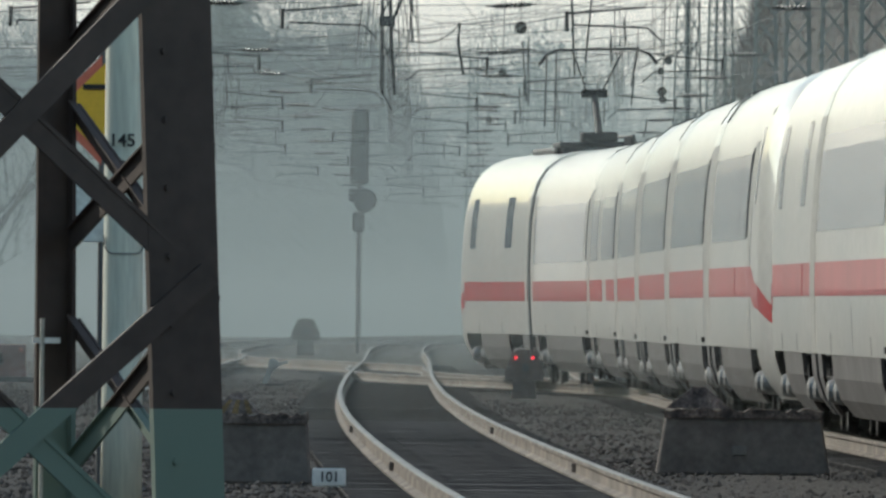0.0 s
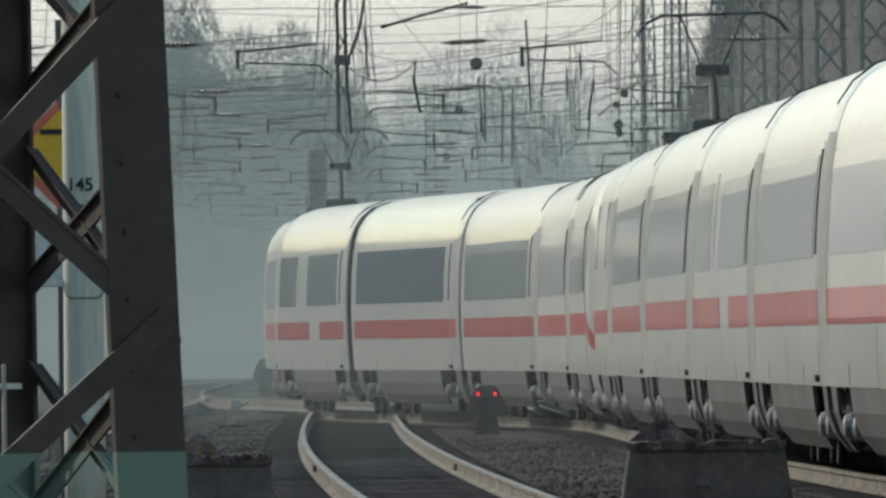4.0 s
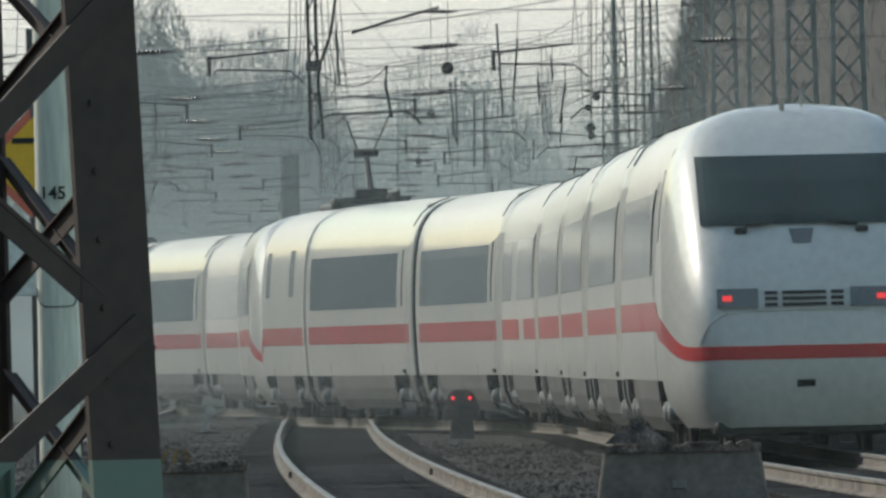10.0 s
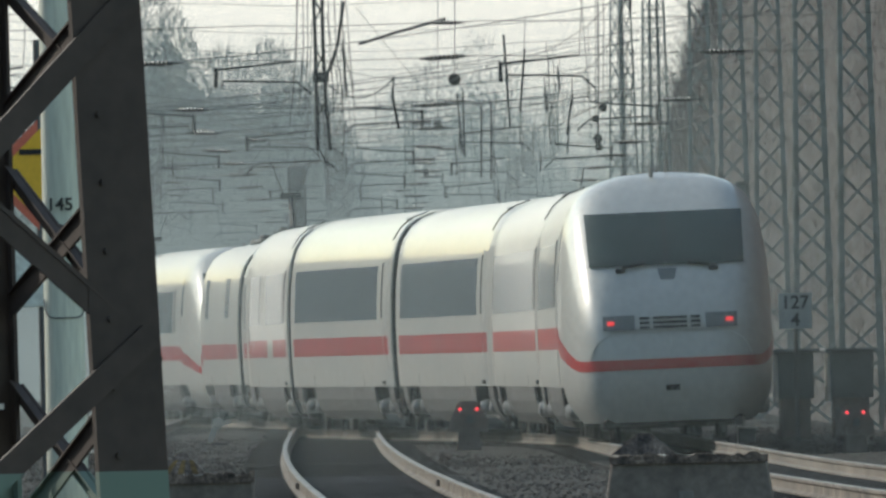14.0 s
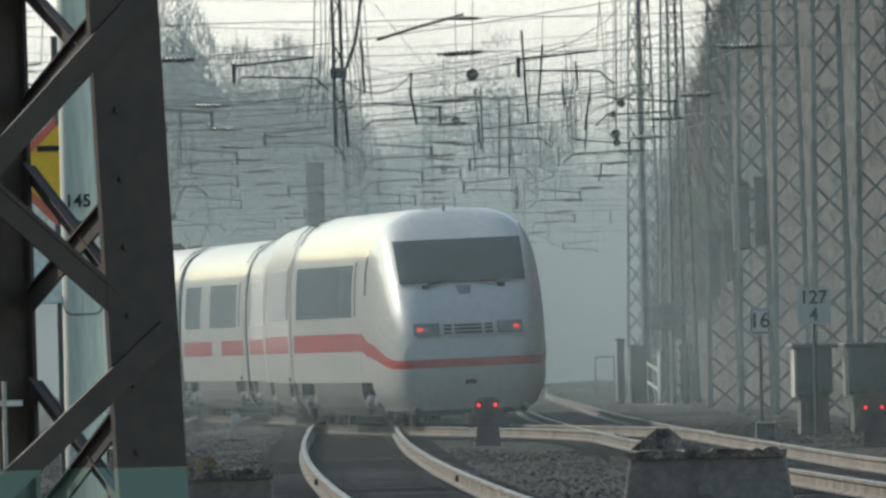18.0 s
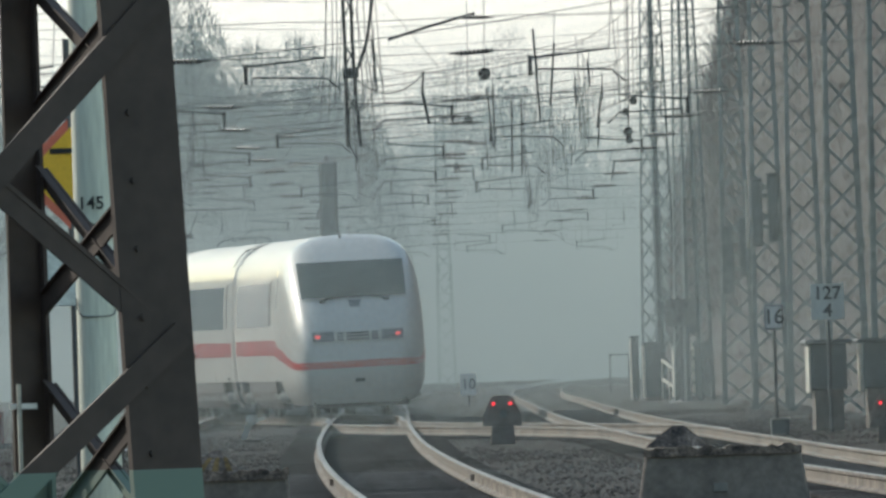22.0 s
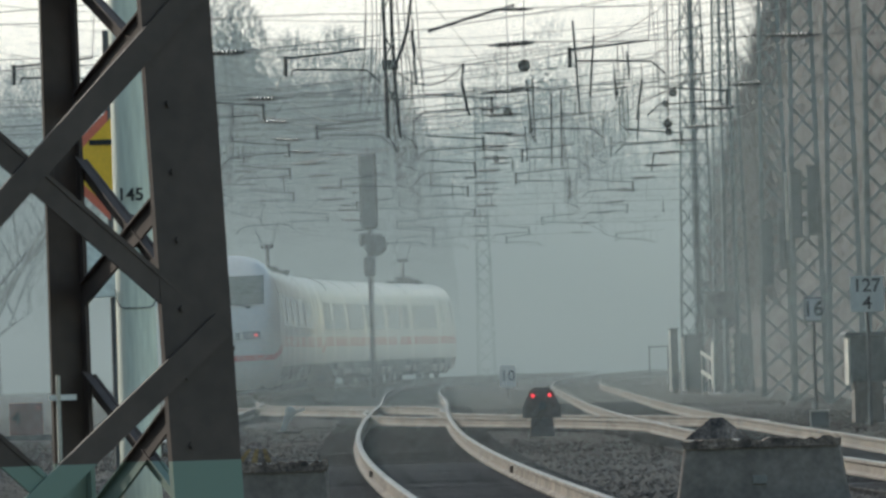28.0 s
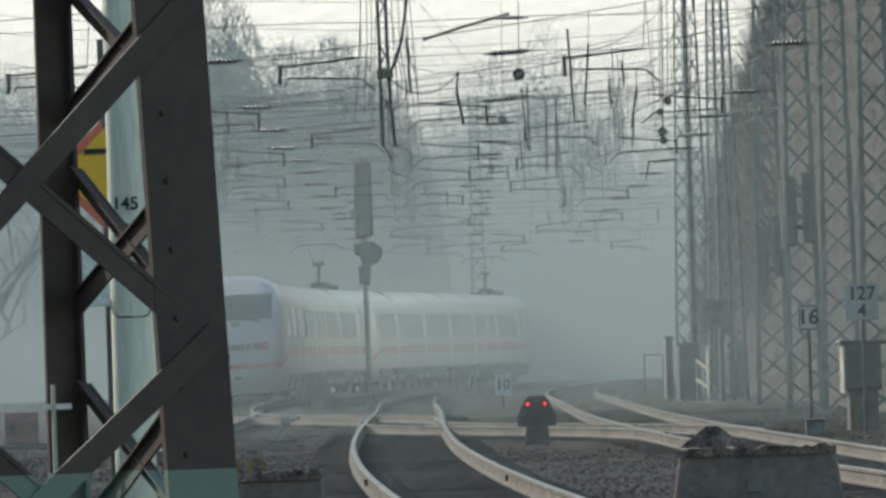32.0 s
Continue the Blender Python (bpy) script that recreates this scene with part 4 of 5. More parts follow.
# ---- trackside signs, cabinets and masts on the bank side ----
def build_board(x, y, z, w, h, texts, label, material=PLATE, border=0.0):
    th = thing("distance_sign", label, "railway sign", at=pose(x, y, 0))
    bm = bmesh.new()
    tube(bm, (0, 0.03, GROUND_Z), (0, 0.03, z + h * 0.3), 0.03, n=8)
    part("post", bm, STEEL, th)
    bm = bmesh.new()
    box(bm, -w / 2, w / 2, -0.015, 0.015, z - h / 2, z + h / 2, 0.008)
    part("plate", bm, material, th)
    if border:
        bm = bmesh.new()
        for k in (-1, 1):
            box(bm, k * (w / 2 - border) - border / 2, k * (w / 2 - border) + border / 2, -0.019, -0.0155, z - h / 2 + border / 2, z + h / 2 - border / 2)
            box(bm, -w / 2 + border * 1.5, w / 2 - border * 1.5, -0.019, -0.0155, z + k * (h / 2 - border) - border / 2, z + k * (h / 2 - border) + border / 2)
        part("border", bm, INK, th, "thin black border")
    for s, size, dz in texts:
        lettering(s, size, th, pose(0, -0.022, z + dz, 90, 0, 0))
    return th


build_board(6.12, 445, 1.69, 0.34, 0.44, [("16", 0.36, 0.0)], "white plate with black number sixteen on a post", border=0.022)
# Haze and shade over both white kilometre boards are put into their plate colours.
build_board(6.69, 423, 1.89, 0.54, 0.58, [("127", 0.30, 0.13), ("4", 0.30, -0.15)], "kilometre board with dark figures on a post, grey-green for haze and shade", GREYGREEN)
build_board(7.03, 690, 2.13, 0.75, 0.72, [("127", 0.3, 0.15), ("6", 0.3, -0.18)], "kilometre board far along the line, coloured dull for haze", DULL)
build_board(1.48, 720, 0.40, 0.44, 0.60, [("10", 0.40, 0.0)], "small white speed board with black number ten")


def build_cabinet(x, y, w, d, h, label, legs=0.35, eave=0.03):
    th = thing("signal_cabinet", label, "cabinet", at=pose(x, y, GROUND_Z, 0, 0, 7))
    bm = bmesh.new()
    box(bm, -w / 2, w / 2, -d / 2, d / 2, legs, h, 0.015)
    part("case", bm, CABINET, th)
    bm = bmesh.new()
    box(bm, -w / 2 - eave, w / 2 + eave, -d / 2 - eave, d / 2 + eave, h, h + 0.07, 0.02)
    part("roof", bm, CABINET, th)
    bm = bmesh.new()
    box(bm, -w / 2 + 0.04, w / 2 - 0.04, -d / 2 - 0.012, -d / 2, legs + 0.05, h - 0.05, 0.004)
    part("door", bm, CABINET, th)
    bm = bmesh.new()
    box(bm, -w * 0.4, w * 0.4, -d / 2 + 0.06, d / 2 - 0.06, -0.05, legs)
    part("plinth", bm, BLACKBOX, th)
    # Sunlit left side of the case, put in as a cream strip.
    bm = bmesh.new()
    box(bm, -w / 2 - 0.034, -w / 2 - 0.004, -d / 2 + 0.02, d / 2 - 0.02, legs - 0.05, h - 0.02, 0.006)
    part("edge_strip", bm, CREAM, th, "cream strip put in for the sunlit side")
    return th


build_cabinet(6.87, 437, 0.60, 0.5, 1.43, "grey trackside cabinet with overhanging roof", 0.67, 0.10)
build_cabinet(7.80, 437, 0.72, 0.5, 1.43, "grey trackside cabinet beside its twin", 0.67, 0.10)
build_cabinet(6.185, 735, 0.19, 0.3, 1.74, "slim dark relay post in the haze", 0.1)
build_cabinet(6.72, 735, 0.54, 0.5, 1.55, "grey relay cabinet under the masts", 0.1)
build_cabinet(7.54, 742, 0.38, 0.5, 1.40, "slim grey cabinet standing by the railing", 0.1)
build_cabinet(8.12, 742, 0.43, 0.5, 1.55, "grey cabinet at the foot of the bank", 0.1)


def build_relay_box(x, y, w, z0, z1):
    th = thing("relay_box", "small dark relay box on a post by the kilometre board", "switch box", at=pose(x, y, GROUND_Z))
    bm = bmesh.new()
    box(bm, -w / 2, w / 2, -0.15, 0.15, z0, z1, 0.02)
    part("case", bm, CABINET, th)
    bm = bmesh.new()
    tube(bm, (0, 0, -0.05), (0, 0, z0), 0.05, n=8)
    part("post", bm, STEEL, th)


build_relay_box(7.42, 720, 0.66, 1.81, 2.16)


def build_fence(x, y):
    th = thing("railing", "short cream-painted railing stepping down towards the track", "railing", at=pose(x, y, GROUND_Z))
    for k in (0.0, 0.5, 1.0):
        bm = bmesh.new()
        box(bm, -0.36 * k - 0.022, -0.36 * k + 0.022, 1.45 * k - 0.03, 1.45 * k + 0.03, -0.05, 0.86 + 0.27 * k, 0.008)
        part("post", bm, CREAM, th)
    for z in (0.32, 0.84):
        bm = bmesh.new()
        bar(bm, (0.0, 0.0, z), (-0.36, 1.45, z + 0.27), 0.09, 0.05, (-0.97, -0.24, 0))
        part("rail_board", bm, CREAM, th)


build_fence(7.18, 721)
STEELMASTS = [(7.06, 750, 38), (7.48, 702, 24), (7.92, 640, 1), (7.95, 585, 2), (8.39, 560, 1), (8.46, 512, 2), (8.6, 470, 1)]
first_mast = None
for mx, my, turn in STEELMASTS:
    if first_mast is None:
        first_mast = lattice("steel_mast", "grey-green lattice catenary mast beside the line", "catenary mast", pose(mx, my, GROUND_Z, 0, 0, turn), 0.84, 13.0, 0.66, 0.105, 0.036, GREENSTEEL, group="lattice masts", narrow=0.042)
    else:
        copy_thing(first_mast, pose(mx, my, GROUND_Z, 0, 0, turn))
tagged(copy_thing(first_mast, pose(1.48, 1168, GROUND_Z, 0, 0, 4)), "lone lattice mast fading in the haze before the wood", "catenary mast", "lattice masts")


def build_low_frame():
    th = thing("low_railing", "low tubular frame beside the far track", "railing", at=pose(7.04, 900, GROUND_Z))
    for x in (-0.32, 0.32):
        bm = bmesh.new()
        tube(bm, (x, 0, -0.05), (x, 0, 1.24), 0.03, n=8)
        part("post", bm, STEEL, th)
    bm = bmesh.new()
    tube(bm, (-0.35, 0, 1.26), (0.35, 0, 1.26), 0.03, n=8)
    part("rail", bm, STEEL, th)


build_low_frame()


def build_cable_box():
    th = thing("cable_box", "low grey cable box with pale lid and left edge beside the rails", "cable box", at=pose(5.86, 422, GROUND_Z))
    bm = bmesh.new()
    box(bm, -0.14, 0.14, -0.15, 0.15, -0.03, 0.24, 0.012)
    part("case", bm, STEEL, th)
    bm = bmesh.new()
    box(bm, -0.16, 0.16, -0.17, 0.17, 0.24, 0.27, 0.008)
    part("lid", bm, CREAM, th, "pale cream lid")
    bm = bmesh.new()
    box(bm, -0.165, -0.142, -0.12, 0.12, 0.0, 0.236, 0.004)
    part("edge_strip", bm, CREAM, th, "pale edge strip")


build_cable_box()


def build_switch_boxes(x, y, cases, pipe):
    """Tall switch boxes clamped to a mast: each from x0 to x1 and z0 to z1."""
    th = thing("mast_switch_box", "tall dark switch boxes clamped to a lattice mast", "switch box", "switch boxes", at=pose(x, y, 0))
    for x0, x1, z0, z1 in cases:
        bm = bmesh.new()
        box(bm, x0 - x, x1 - x, -0.15, 0.15, z0, z1, 0.03)
        case = part("case", bm, CABINET, th)
        bm = bmesh.new()
        box(bm, x0 - x - 0.02, x1 - x + 0.02, -0.18, 0.18, z1, z1 + 0.05, 0.01)
        part("cap", bm, CABINET, case)
    x0, x1 = min(c[0] for c in cases) - x, max(c[1] for c in cases) - x
    z = sum(c[2] + c[3] for c in cases) / 2 / len(cases)
    for dz in (-0.35, 0.35):
        bm = bmesh.new()
        box(bm, x0, x1, 0.15, 0.24, z + dz - 0.05, z + dz + 0.05, 0.01)
        part("bracket", bm, GREENSTEEL, th)
    if pipe:
        bm = bmesh.new()
        tube(bm, (pipe[0] - x, -0.1, pipe[1]), (pipe[0] - x, -0.1, pipe[2]), 0.035, n=10)
        part("pipe", bm, CREAM, th, "bright pale pipe")


build_switch_boxes(7.90, 639.4, [(7.57, 7.87, 2.49, 4.08), (8.0, 8.19, 2.88, 4.33)], None)
build_switch_boxes(7.95, 584.3, [(7.61, 7.86, 3.42, 4.89), (7.97, 8.24, 3.48, 4.99)], (7.52, 3.38, 4.89))


def build_bank():
    """A long steep bank of brown winter growth beyond the masts."""
    ys = list(np.linspace(330, 900, 150))
    bm = bmesh.new()
    prof = [(8.95, -0.3), (9.1, 0.8), (9.25, 2.2), (9.35, 4.0), (9.45, 6.0), (9.55, 8.0), (9.75, 10.0), (10.2, 12.0), (12.0, 13.6), (17.0, 14.6), (30.0, 15.0)]
    rows = []
    for y in ys:
        fall = max(0.0, (y - 790) / 110) ** 1.6
        rows.append([bm.verts.new((x + 0.06 * noise.noise((x * 0.7, y * 0.03, z * 0.8)) - 0.6 * fall, y, z * (1 - 0.45 * fall) + 0.25 * noise.noise((x, y * 0.2, 3.0)))) for x, z in prof])
    for a, b in zip(rows, rows[1:]):
        for i in range(len(prof) - 1):
            bm.faces.new((a[i], b[i], b[i + 1], a[i + 1]))
    tagged(part("bank", bm, BANK, smooth=True), "steep brown bank of dry winter growth", "embankment", kind="structure")
    rng = np.random.default_rng(8)
    vs, fs = [], []
    for _ in range(14000):
        y = rng.uniform(430, 900)
        z = rng.uniform(0, 15.5)
        fall = max(0.0, (y - 790) / 110) ** 1.6
        x = np.interp(z, [p[1] for p in prof], [p[0] for p in prof]) - 0.6 * fall - rng.uniform(0.0, 0.12)
        z *= 1 - 0.45 * fall
        d = np.array([rng.normal() * 0.35, rng.normal() * 0.4, 1.0]) * rng.uniform(0.1, 0.4)
        w = rng.uniform(0.004, 0.010)
        k = len(vs)
        vs += [(x - w, y, z), (x + w, y, z), (x + d[0], y + d[1], z + d[2])]
        fs.append((k, k + 1, k + 2))
    for _ in range(2600):                        # longer brush along the far shoulder of the bank
        y = rng.uniform(730, 900)
        z = rng.uniform(2.0, 15.0)
        fall = max(0.0, (y - 790) / 110) ** 1.6
        x = np.interp(z, [p[1] for p in prof], [p[0] for p in prof]) - 0.6 * fall - rng.uniform(0.0, 0.15)
        z *= 1 - 0.45 * fall
        d = np.array([-0.35 + rng.normal() * 0.35, rng.normal() * 0.4, 1.0]) * rng.uniform(0.4, 1.5)
        w = rng.uniform(0.008, 0.02)
        k = len(vs)
        vs += [(x - w, y, z), (x + w, y, z), (x + d[0], y + d[1], z + d[2])]
        fs.append((k, k + 1, k + 2))
    me = bpy.data.meshes.new("dry_stalks")
    me.from_pydata(vs, [], fs)
    me.materials.append(STALKS)
    tagged(new("dry_stalks", me), "dry brown stalks and twigs on the bank", "undergrowth", kind="stuff")


build_bank()


def build_unseen_wood():
    """A dense wood added out of view, to darken what the train sides reflect."""
    ys = list(np.linspace(-60, 1250, 160))
    bm = bmesh.new()
    rows = []
    for y in ys:
        x0 = -30.0 - 0.024 * max(0.0, y)
        top = 16.5 + 1.5 * noise.noise((y * 0.05, 0.0, 1.0)) + 0.8 * noise.noise((y * 0.21, 3.0, 1.0))
        rows.append([bm.verts.new((x0 - dx + 0.5 * noise.noise((y * 0.15, dx, k * 3.0)), y, GROUND_Z - 0.1 + top * k)) for dx, k in ((0.0, 0.0), (0.3, 0.2), (0.6, 0.45), (1.2, 0.7), (2.2, 0.88), (4.0, 1.0), (9.0, 1.02), (12.0, 0.0))])
    for a, b in zip(rows, rows[1:]):
        for i in range(7):
            bm.faces.new((a[i], a[i + 1], b[i + 1], b[i]))
    tagged(part("wood_edge", bm, TWIGS, smooth=True), "added unseen wood along the line, darkening reflections on the train", "woodland", kind="structure")


build_unseen_wood()


# ---- overhead line ----
def insulator_mesh():
    """A rod insulator with its sheds and end caps, lying along x."""
    bm = bmesh.new()
    rings = [(0.012, -0.40), (0.014, -0.30), (0.03, -0.29), (0.03, -0.25)]
    for i in range(7):
        x = -0.24 + 0.48 * i / 7
        rings += [(0.032, x), (0.055, x + 0.02), (0.032, x + 0.05)]
    rings += [(0.03, 0.25), (0.03, 0.29), (0.014, 0.30), (0.012, 0.40)]
    lathe(bm, rings, 9, "X")
    me = bpy.data.meshes.new("insulator")
    bm.to_mesh(me)
    bm.free()
    me.materials.append(INSUL)
    return me


INSULATOR = insulator_mesh()


def insulator(parent, x, y, z, scale=1.0, tilt=0.0):
    o = new("insulator", INSULATOR)
    o.parent = parent
    o.matrix_basis = pose(x, y, z, 0, tilt, 0) @ Matrix.Diagonal((scale, scale, scale, 1))
    return o


SPANS = [415, 492, 542, 588, 626, 665, 712, 765, 825, 890, 960, 1040, 1130]
WIRE_Z, CARRIER_Z = 5.45, 6.9


def third(y):
    return float(LEFT(y)) if y < 660 else float(ROUTE(y))


def build_headspan(index, y, x0, x1):
    """Cross wires over all tracks with their insulators and registration arms."""
    th = thing("headspan", "overhead cross-span wires with dark insulators and arms", "overhead line", "cross spans", at=pose(0, y, 0))
    for z, sag in ((8.6, 0.7), (6.0, 0.0)) if index % 2 else ((8.6, 0.7), (6.55, 0.02), (6.0, 0.0)):
        bm = bmesh.new()
        polytube(bm, [(x0 + (x1 - x0) * i / 16, 0, z + sag * (2 * i / 16 - 1) ** 2 + 0.02 * math.sin(i * 2.1 + index)) for i in range(17)], 0.006)
        part("cross_wire", bm, WIRE, th)
    for x in (-3.45, 1.18, 5.6):
        insulator(th, x + random.uniform(-0.12, 0.12), 0, 6.0, 1.0, random.uniform(-3, 3))
    for x in (-5.9, -3.3, 1.3):
        if random.random() < 0.6:
            insulator(th, x + random.uniform(-0.5, 0.5), 0.02, 6.55, 0.8, random.uniform(-4, 4))
    turn = 1 if index % 2 == 0 else -1
    for f in (NEAR, MAIN, third):
        x = float(f(y))
        b = x - turn * 1.75                   # the bracket, on alternating sides of the track
        if random.random() < 0.12:
            continue
        bm = bmesh.new()
        tube(bm, (b, -0.05, 5.60), (b, -0.05, 5.92), 0.032, n=6)
        part("drop_bracket", bm, WIRE, th)
        bm = bmesh.new()
        polytube(bm, [(b, -0.05, 5.88), (b + turn * 0.6, -0.05, 5.93), (b + turn * 1.25, -0.05, 5.99)], 0.019, 6)
        part("upper_arm", bm, WIRE, th)
        bm = bmesh.new()
        polytube(bm, [(b + turn * 0.08, -0.08, 5.60), (b + turn * 0.12, -0.08, 5.70), (b + turn * 0.5, -0.08, 5.69), (b + turn * 1.28, -0.08, 5.66), (b + turn * 1.5, -0.08, 5.46)], 0.017, 6)
        part("registration_arm", bm, WIRE, th)
        bm = bmesh.new()
        polytube(bm, [(b + turn * 1.25, -0.05, 5.99), (b + turn * 1.32, 0, 7.0), (b + turn * 1.4, 0, 8.3)], 0.007, 4)
        part("hanger_wire", bm, WIRE, th)
        if random.random() < 0.55:
            bm = bmesh.new()
            polytube(bm, [(x + 0.3, 0, 6.6), (x + 0.33, 0, 7.4)], 0.007, 4)
            part("hanger_wire", bm, WIRE, th)
            insulator(th, x + 0.31, 0, 6.95, 0.75, 86)


for si, sy in enumerate(SPANS):
    build_headspan(si, sy, -10.5, 9.2)


def build_catenary(f, y0, y1, label):
    th = thing("contact_line", label, "overhead wire")
    for z, sag, r in ((WIRE_Z, 0.0, 0.008), (CARRIER_Z, 0.75, 0.007)):
        bm = bmesh.new()
        pts = []
        for k, (a, b) in enumerate(zip(SPANS, SPANS[1:])):
            for i in range(8):
                y = a + (b - a) * i / 8
                if y0 <= y <= y1:
                    swing = 0.25 * math.cos(math.pi * (k + i / 8))
                    pts.append((float(f(y)) + swing, y, z - sag * (1 - (2 * i / 8 - 1) ** 2)))
        polytube(bm, pts, r, 4)
        part("wire", bm, WIRE, th)
    vs, fs = [], []
    for k, (a, b) in enumerate(zip(SPANS, SPANS[1:])):
        for i in range(1, 8):
            y = a + (b - a) * i / 8
            if y0 <= y <= y1:
                limb(vs, fs, (float(f(y)) + 0.25 * math.cos(math.pi * (k + i / 8)), y, WIRE_Z), (float(f(y)) + 0.25 * math.cos(math.pi * (k + i / 8)), y, CARRIER_Z - 0.75 * (1 - (2 * i / 8 - 1) ** 2)), 0.005, 0.005)
    d = new("dropper_wire", mesh_of("dropper_wire", vs, fs, WIRE))
    d.parent = th
    d["kind"] = "stuff"


def limb(vs, fs, a, b, r, r2):
    a, b = np.array(a), np.array(b)
    k = len(vs)
    for p, q in ((a, r), (b, r2)):
        for i in range(3):
            vs.append((p[0] + q * math.cos(2.1 * i), p[1] + q * math.sin(2.1 * i), p[2]))
    for i in range(3):
        j = (i + 1) % 3
        fs.append((k + i, k + j, k + 3 + j, k + 3 + i))


def mesh_of(name, vs, fs, material):
    me = bpy.data.meshes.new(name)
    me.from_pydata([tuple(v) for v in vs], [], fs)
    me.materials.append(material)
    return me


build_catenary(NEAR, 400, 1130, "contact wire and carrier over the curved track")
build_catenary(MAIN, 400, 1130, "contact wire and carrier over the main track")
build_catenary(ROUTE, 400, 1130, "contact wire and carrier over the crossover")
build_catenary(LEFT, 400, 700, "contact wire and carrier over the outer track")


def build_feeders():
    """Slanting feeder cables between the masts."""
    th = thing("feeder_cables", "slanting dark feeder cables strung between masts", "overhead wire")
    rng = np.random.default_rng(12)
    for i in range(24):
        y0, y1 = rng.uniform(420, 620), rng.uniform(640, 1000)
        if i % 2:
            y1 = y0 + rng.uniform(20, 120)
            x0, x1 = -10.0, 9.5
            z0 = rng.uniform(5.2, 7.0)
            z1 = z0 + rng.uniform(1.4, 3.6)
        else:
            x0, x1 = rng.uniform(-9, 9), rng.uniform(-9, 9)
            z0, z1 = rng.uniform(6.2, 7.6), rng.uniform(6.5, 9.0)
        bm = bmesh.new()
        polytube(bm, [(x0 + (x1 - x0) * k / 10, y0 + (y1 - y0) * k / 10, z0 + (z1 - z0) * k / 10 - 0.5 * (1 - (2 * k / 10 - 1) ** 2)) for k in range(11)], rng.uniform(0.006, 0.010), 4)
        part("cable", bm, WIRE, th)


build_feeders()


def build_drop_post():
    """The lattice drop post that hangs over the curved track, with its loose cables."""
    y = 450
    th = thing("drop_post", "dark hanging drop post with cables and loop", "overhead line", at=pose(-0.92, y, 0))
    for dx, lean in ((-0.08, 0.0), (0.08, 0.06)):
        bm = bmesh.new()
        polytube(bm, [(dx + lean, 0, 4.85), (dx, 0, 5.6), (dx - lean * 0.5, 0, 6.6), (dx - 0.04, 0, 9.0)], 0.035, 6)
        part("post", bm, WIRE, th)
    for k in range(9):
        bm = bmesh.new()
        z = 4.95 + 0.42 * k
        bar(bm, (-0.09, 0, z), (0.09, 0, z + 0.36 * (1 if k % 2 else -1)), 0.03, 0.02)
        part("lacing", bm, WIRE, th)
    bm = bmesh.new()
    box(bm, -0.14, 0.14, -0.08, 0.08, 6.02, 6.2, 0.02)
    part("clamp", bm, WIRE, th)
    bm = bmesh.new()
    polytube(bm, [(0.10, 0, 6.12), (0.05 + 0.25, 0, 6.65), (0.42, 0, 7.4)], 0.03, 6)
    part("strut", bm, WIRE, th)
    bm = bmesh.new()
    polytube(bm, [(0.05 + 1.2 * k / 10, 0, 6.05 - 0.32 * (1 - (2 * k / 10 - 1) ** 2) + 0.02 * k / 10) for k in range(11)], 0.011, 5)
    part("loop_cable", bm, WIRE, th)
    bm = bmesh.new()
    polytube(bm, [(1.25, 0, 6.1), (1.22, 0, 5.75), (1.32, 0, 5.2)], 0.03, 6)
    part("drop_bracket", bm, WIRE, th)
    for k, dx in enumerate((-0.5, -0.36, -0.26, 0.2, 0.34, 0.5)):
        bm = bmesh.new()
        polytube(bm, [(dx * 1.1, 0.1, 5.3 + 0.12 * k), (dx * 0.8, 0.1, 6.6), (dx * 0.7, 0.1, 9.0)], 0.007, 4)
        part("cable", bm, WIRE, th)
    bm = bmesh.new()
    polytube(bm, [(0.68, -30, 6.30), (1.3, -30, 6.48), (2.08, -30, 6.68)], 0.026, 6)
    part("long_arm", bm, WIRE, th)


build_drop_post()


def build_disc(x, y, z, r):
    th = thing("tension_pulley", "black round pulley hung on a wire", "pulley", "pulleys", at=pose(x, y, z))
    bm = bmesh.new()
    lathe(bm, [(r * 0.9, -0.03), (r, -0.02), (r * 0.88, 0.0), (r, 0.02), (r * 0.9, 0.03)], 20, "Y")
    part("wheel", bm, INSUL, th)
    bm = bmesh.new()
    bar(bm, (-r * 0.8, -0.04, -r * 0.45), (r * 0.8, -0.04, r * 0.45), r * 0.18, 0.012)
    part("strap", bm, STEEL, th)
    bm = bmesh.new()
    polytube(bm, [(0, 0, r * 0.8), (0.03, 0, 1.2), (0.05, 0, 2.6)], 0.006, 4)
    part("wire", bm, WIRE, th)


for px_, py_, pz_, pr_ in ((1.25, 410, 5.60, 0.098), (4.08, 470, 5.67, 0.075), (3.94, 470.5, 5.48, 0.065), (3.97, 470, 5.12, 0.085), (3.98, 470, 4.97, 0.07), (1.28, 540, 6.05, 0.09), (1.2, 640, 5.8, 0.09)):
    build_disc(px_, py_, pz_, pr_)


def build_vertical_clutter():
    """Droppers, hangers and thin rods that crowd over the main track."""
    th = thing("hanger_cluster", "crowded thin hangers and rods over the main track", "overhead line")
    rng = np.random.default_rng(44)
    for i in range(34):
        y = rng.uniform(440, 760)
        x = rng.uniform(1.6, 4.9)
        z = rng.uniform(4.9, 6.3)
        h = rng.uniform(0.3, 1.7)
        bm = bmesh.new()
        polytube(bm, [(x, y, z), (x + rng.uniform(-0.12, 0.12), y, z + h)], rng.choice([0.006, 0.008, 0.022]), 5)
        part("hanger_wire", bm, WIRE, th)


build_vertical_clutter()


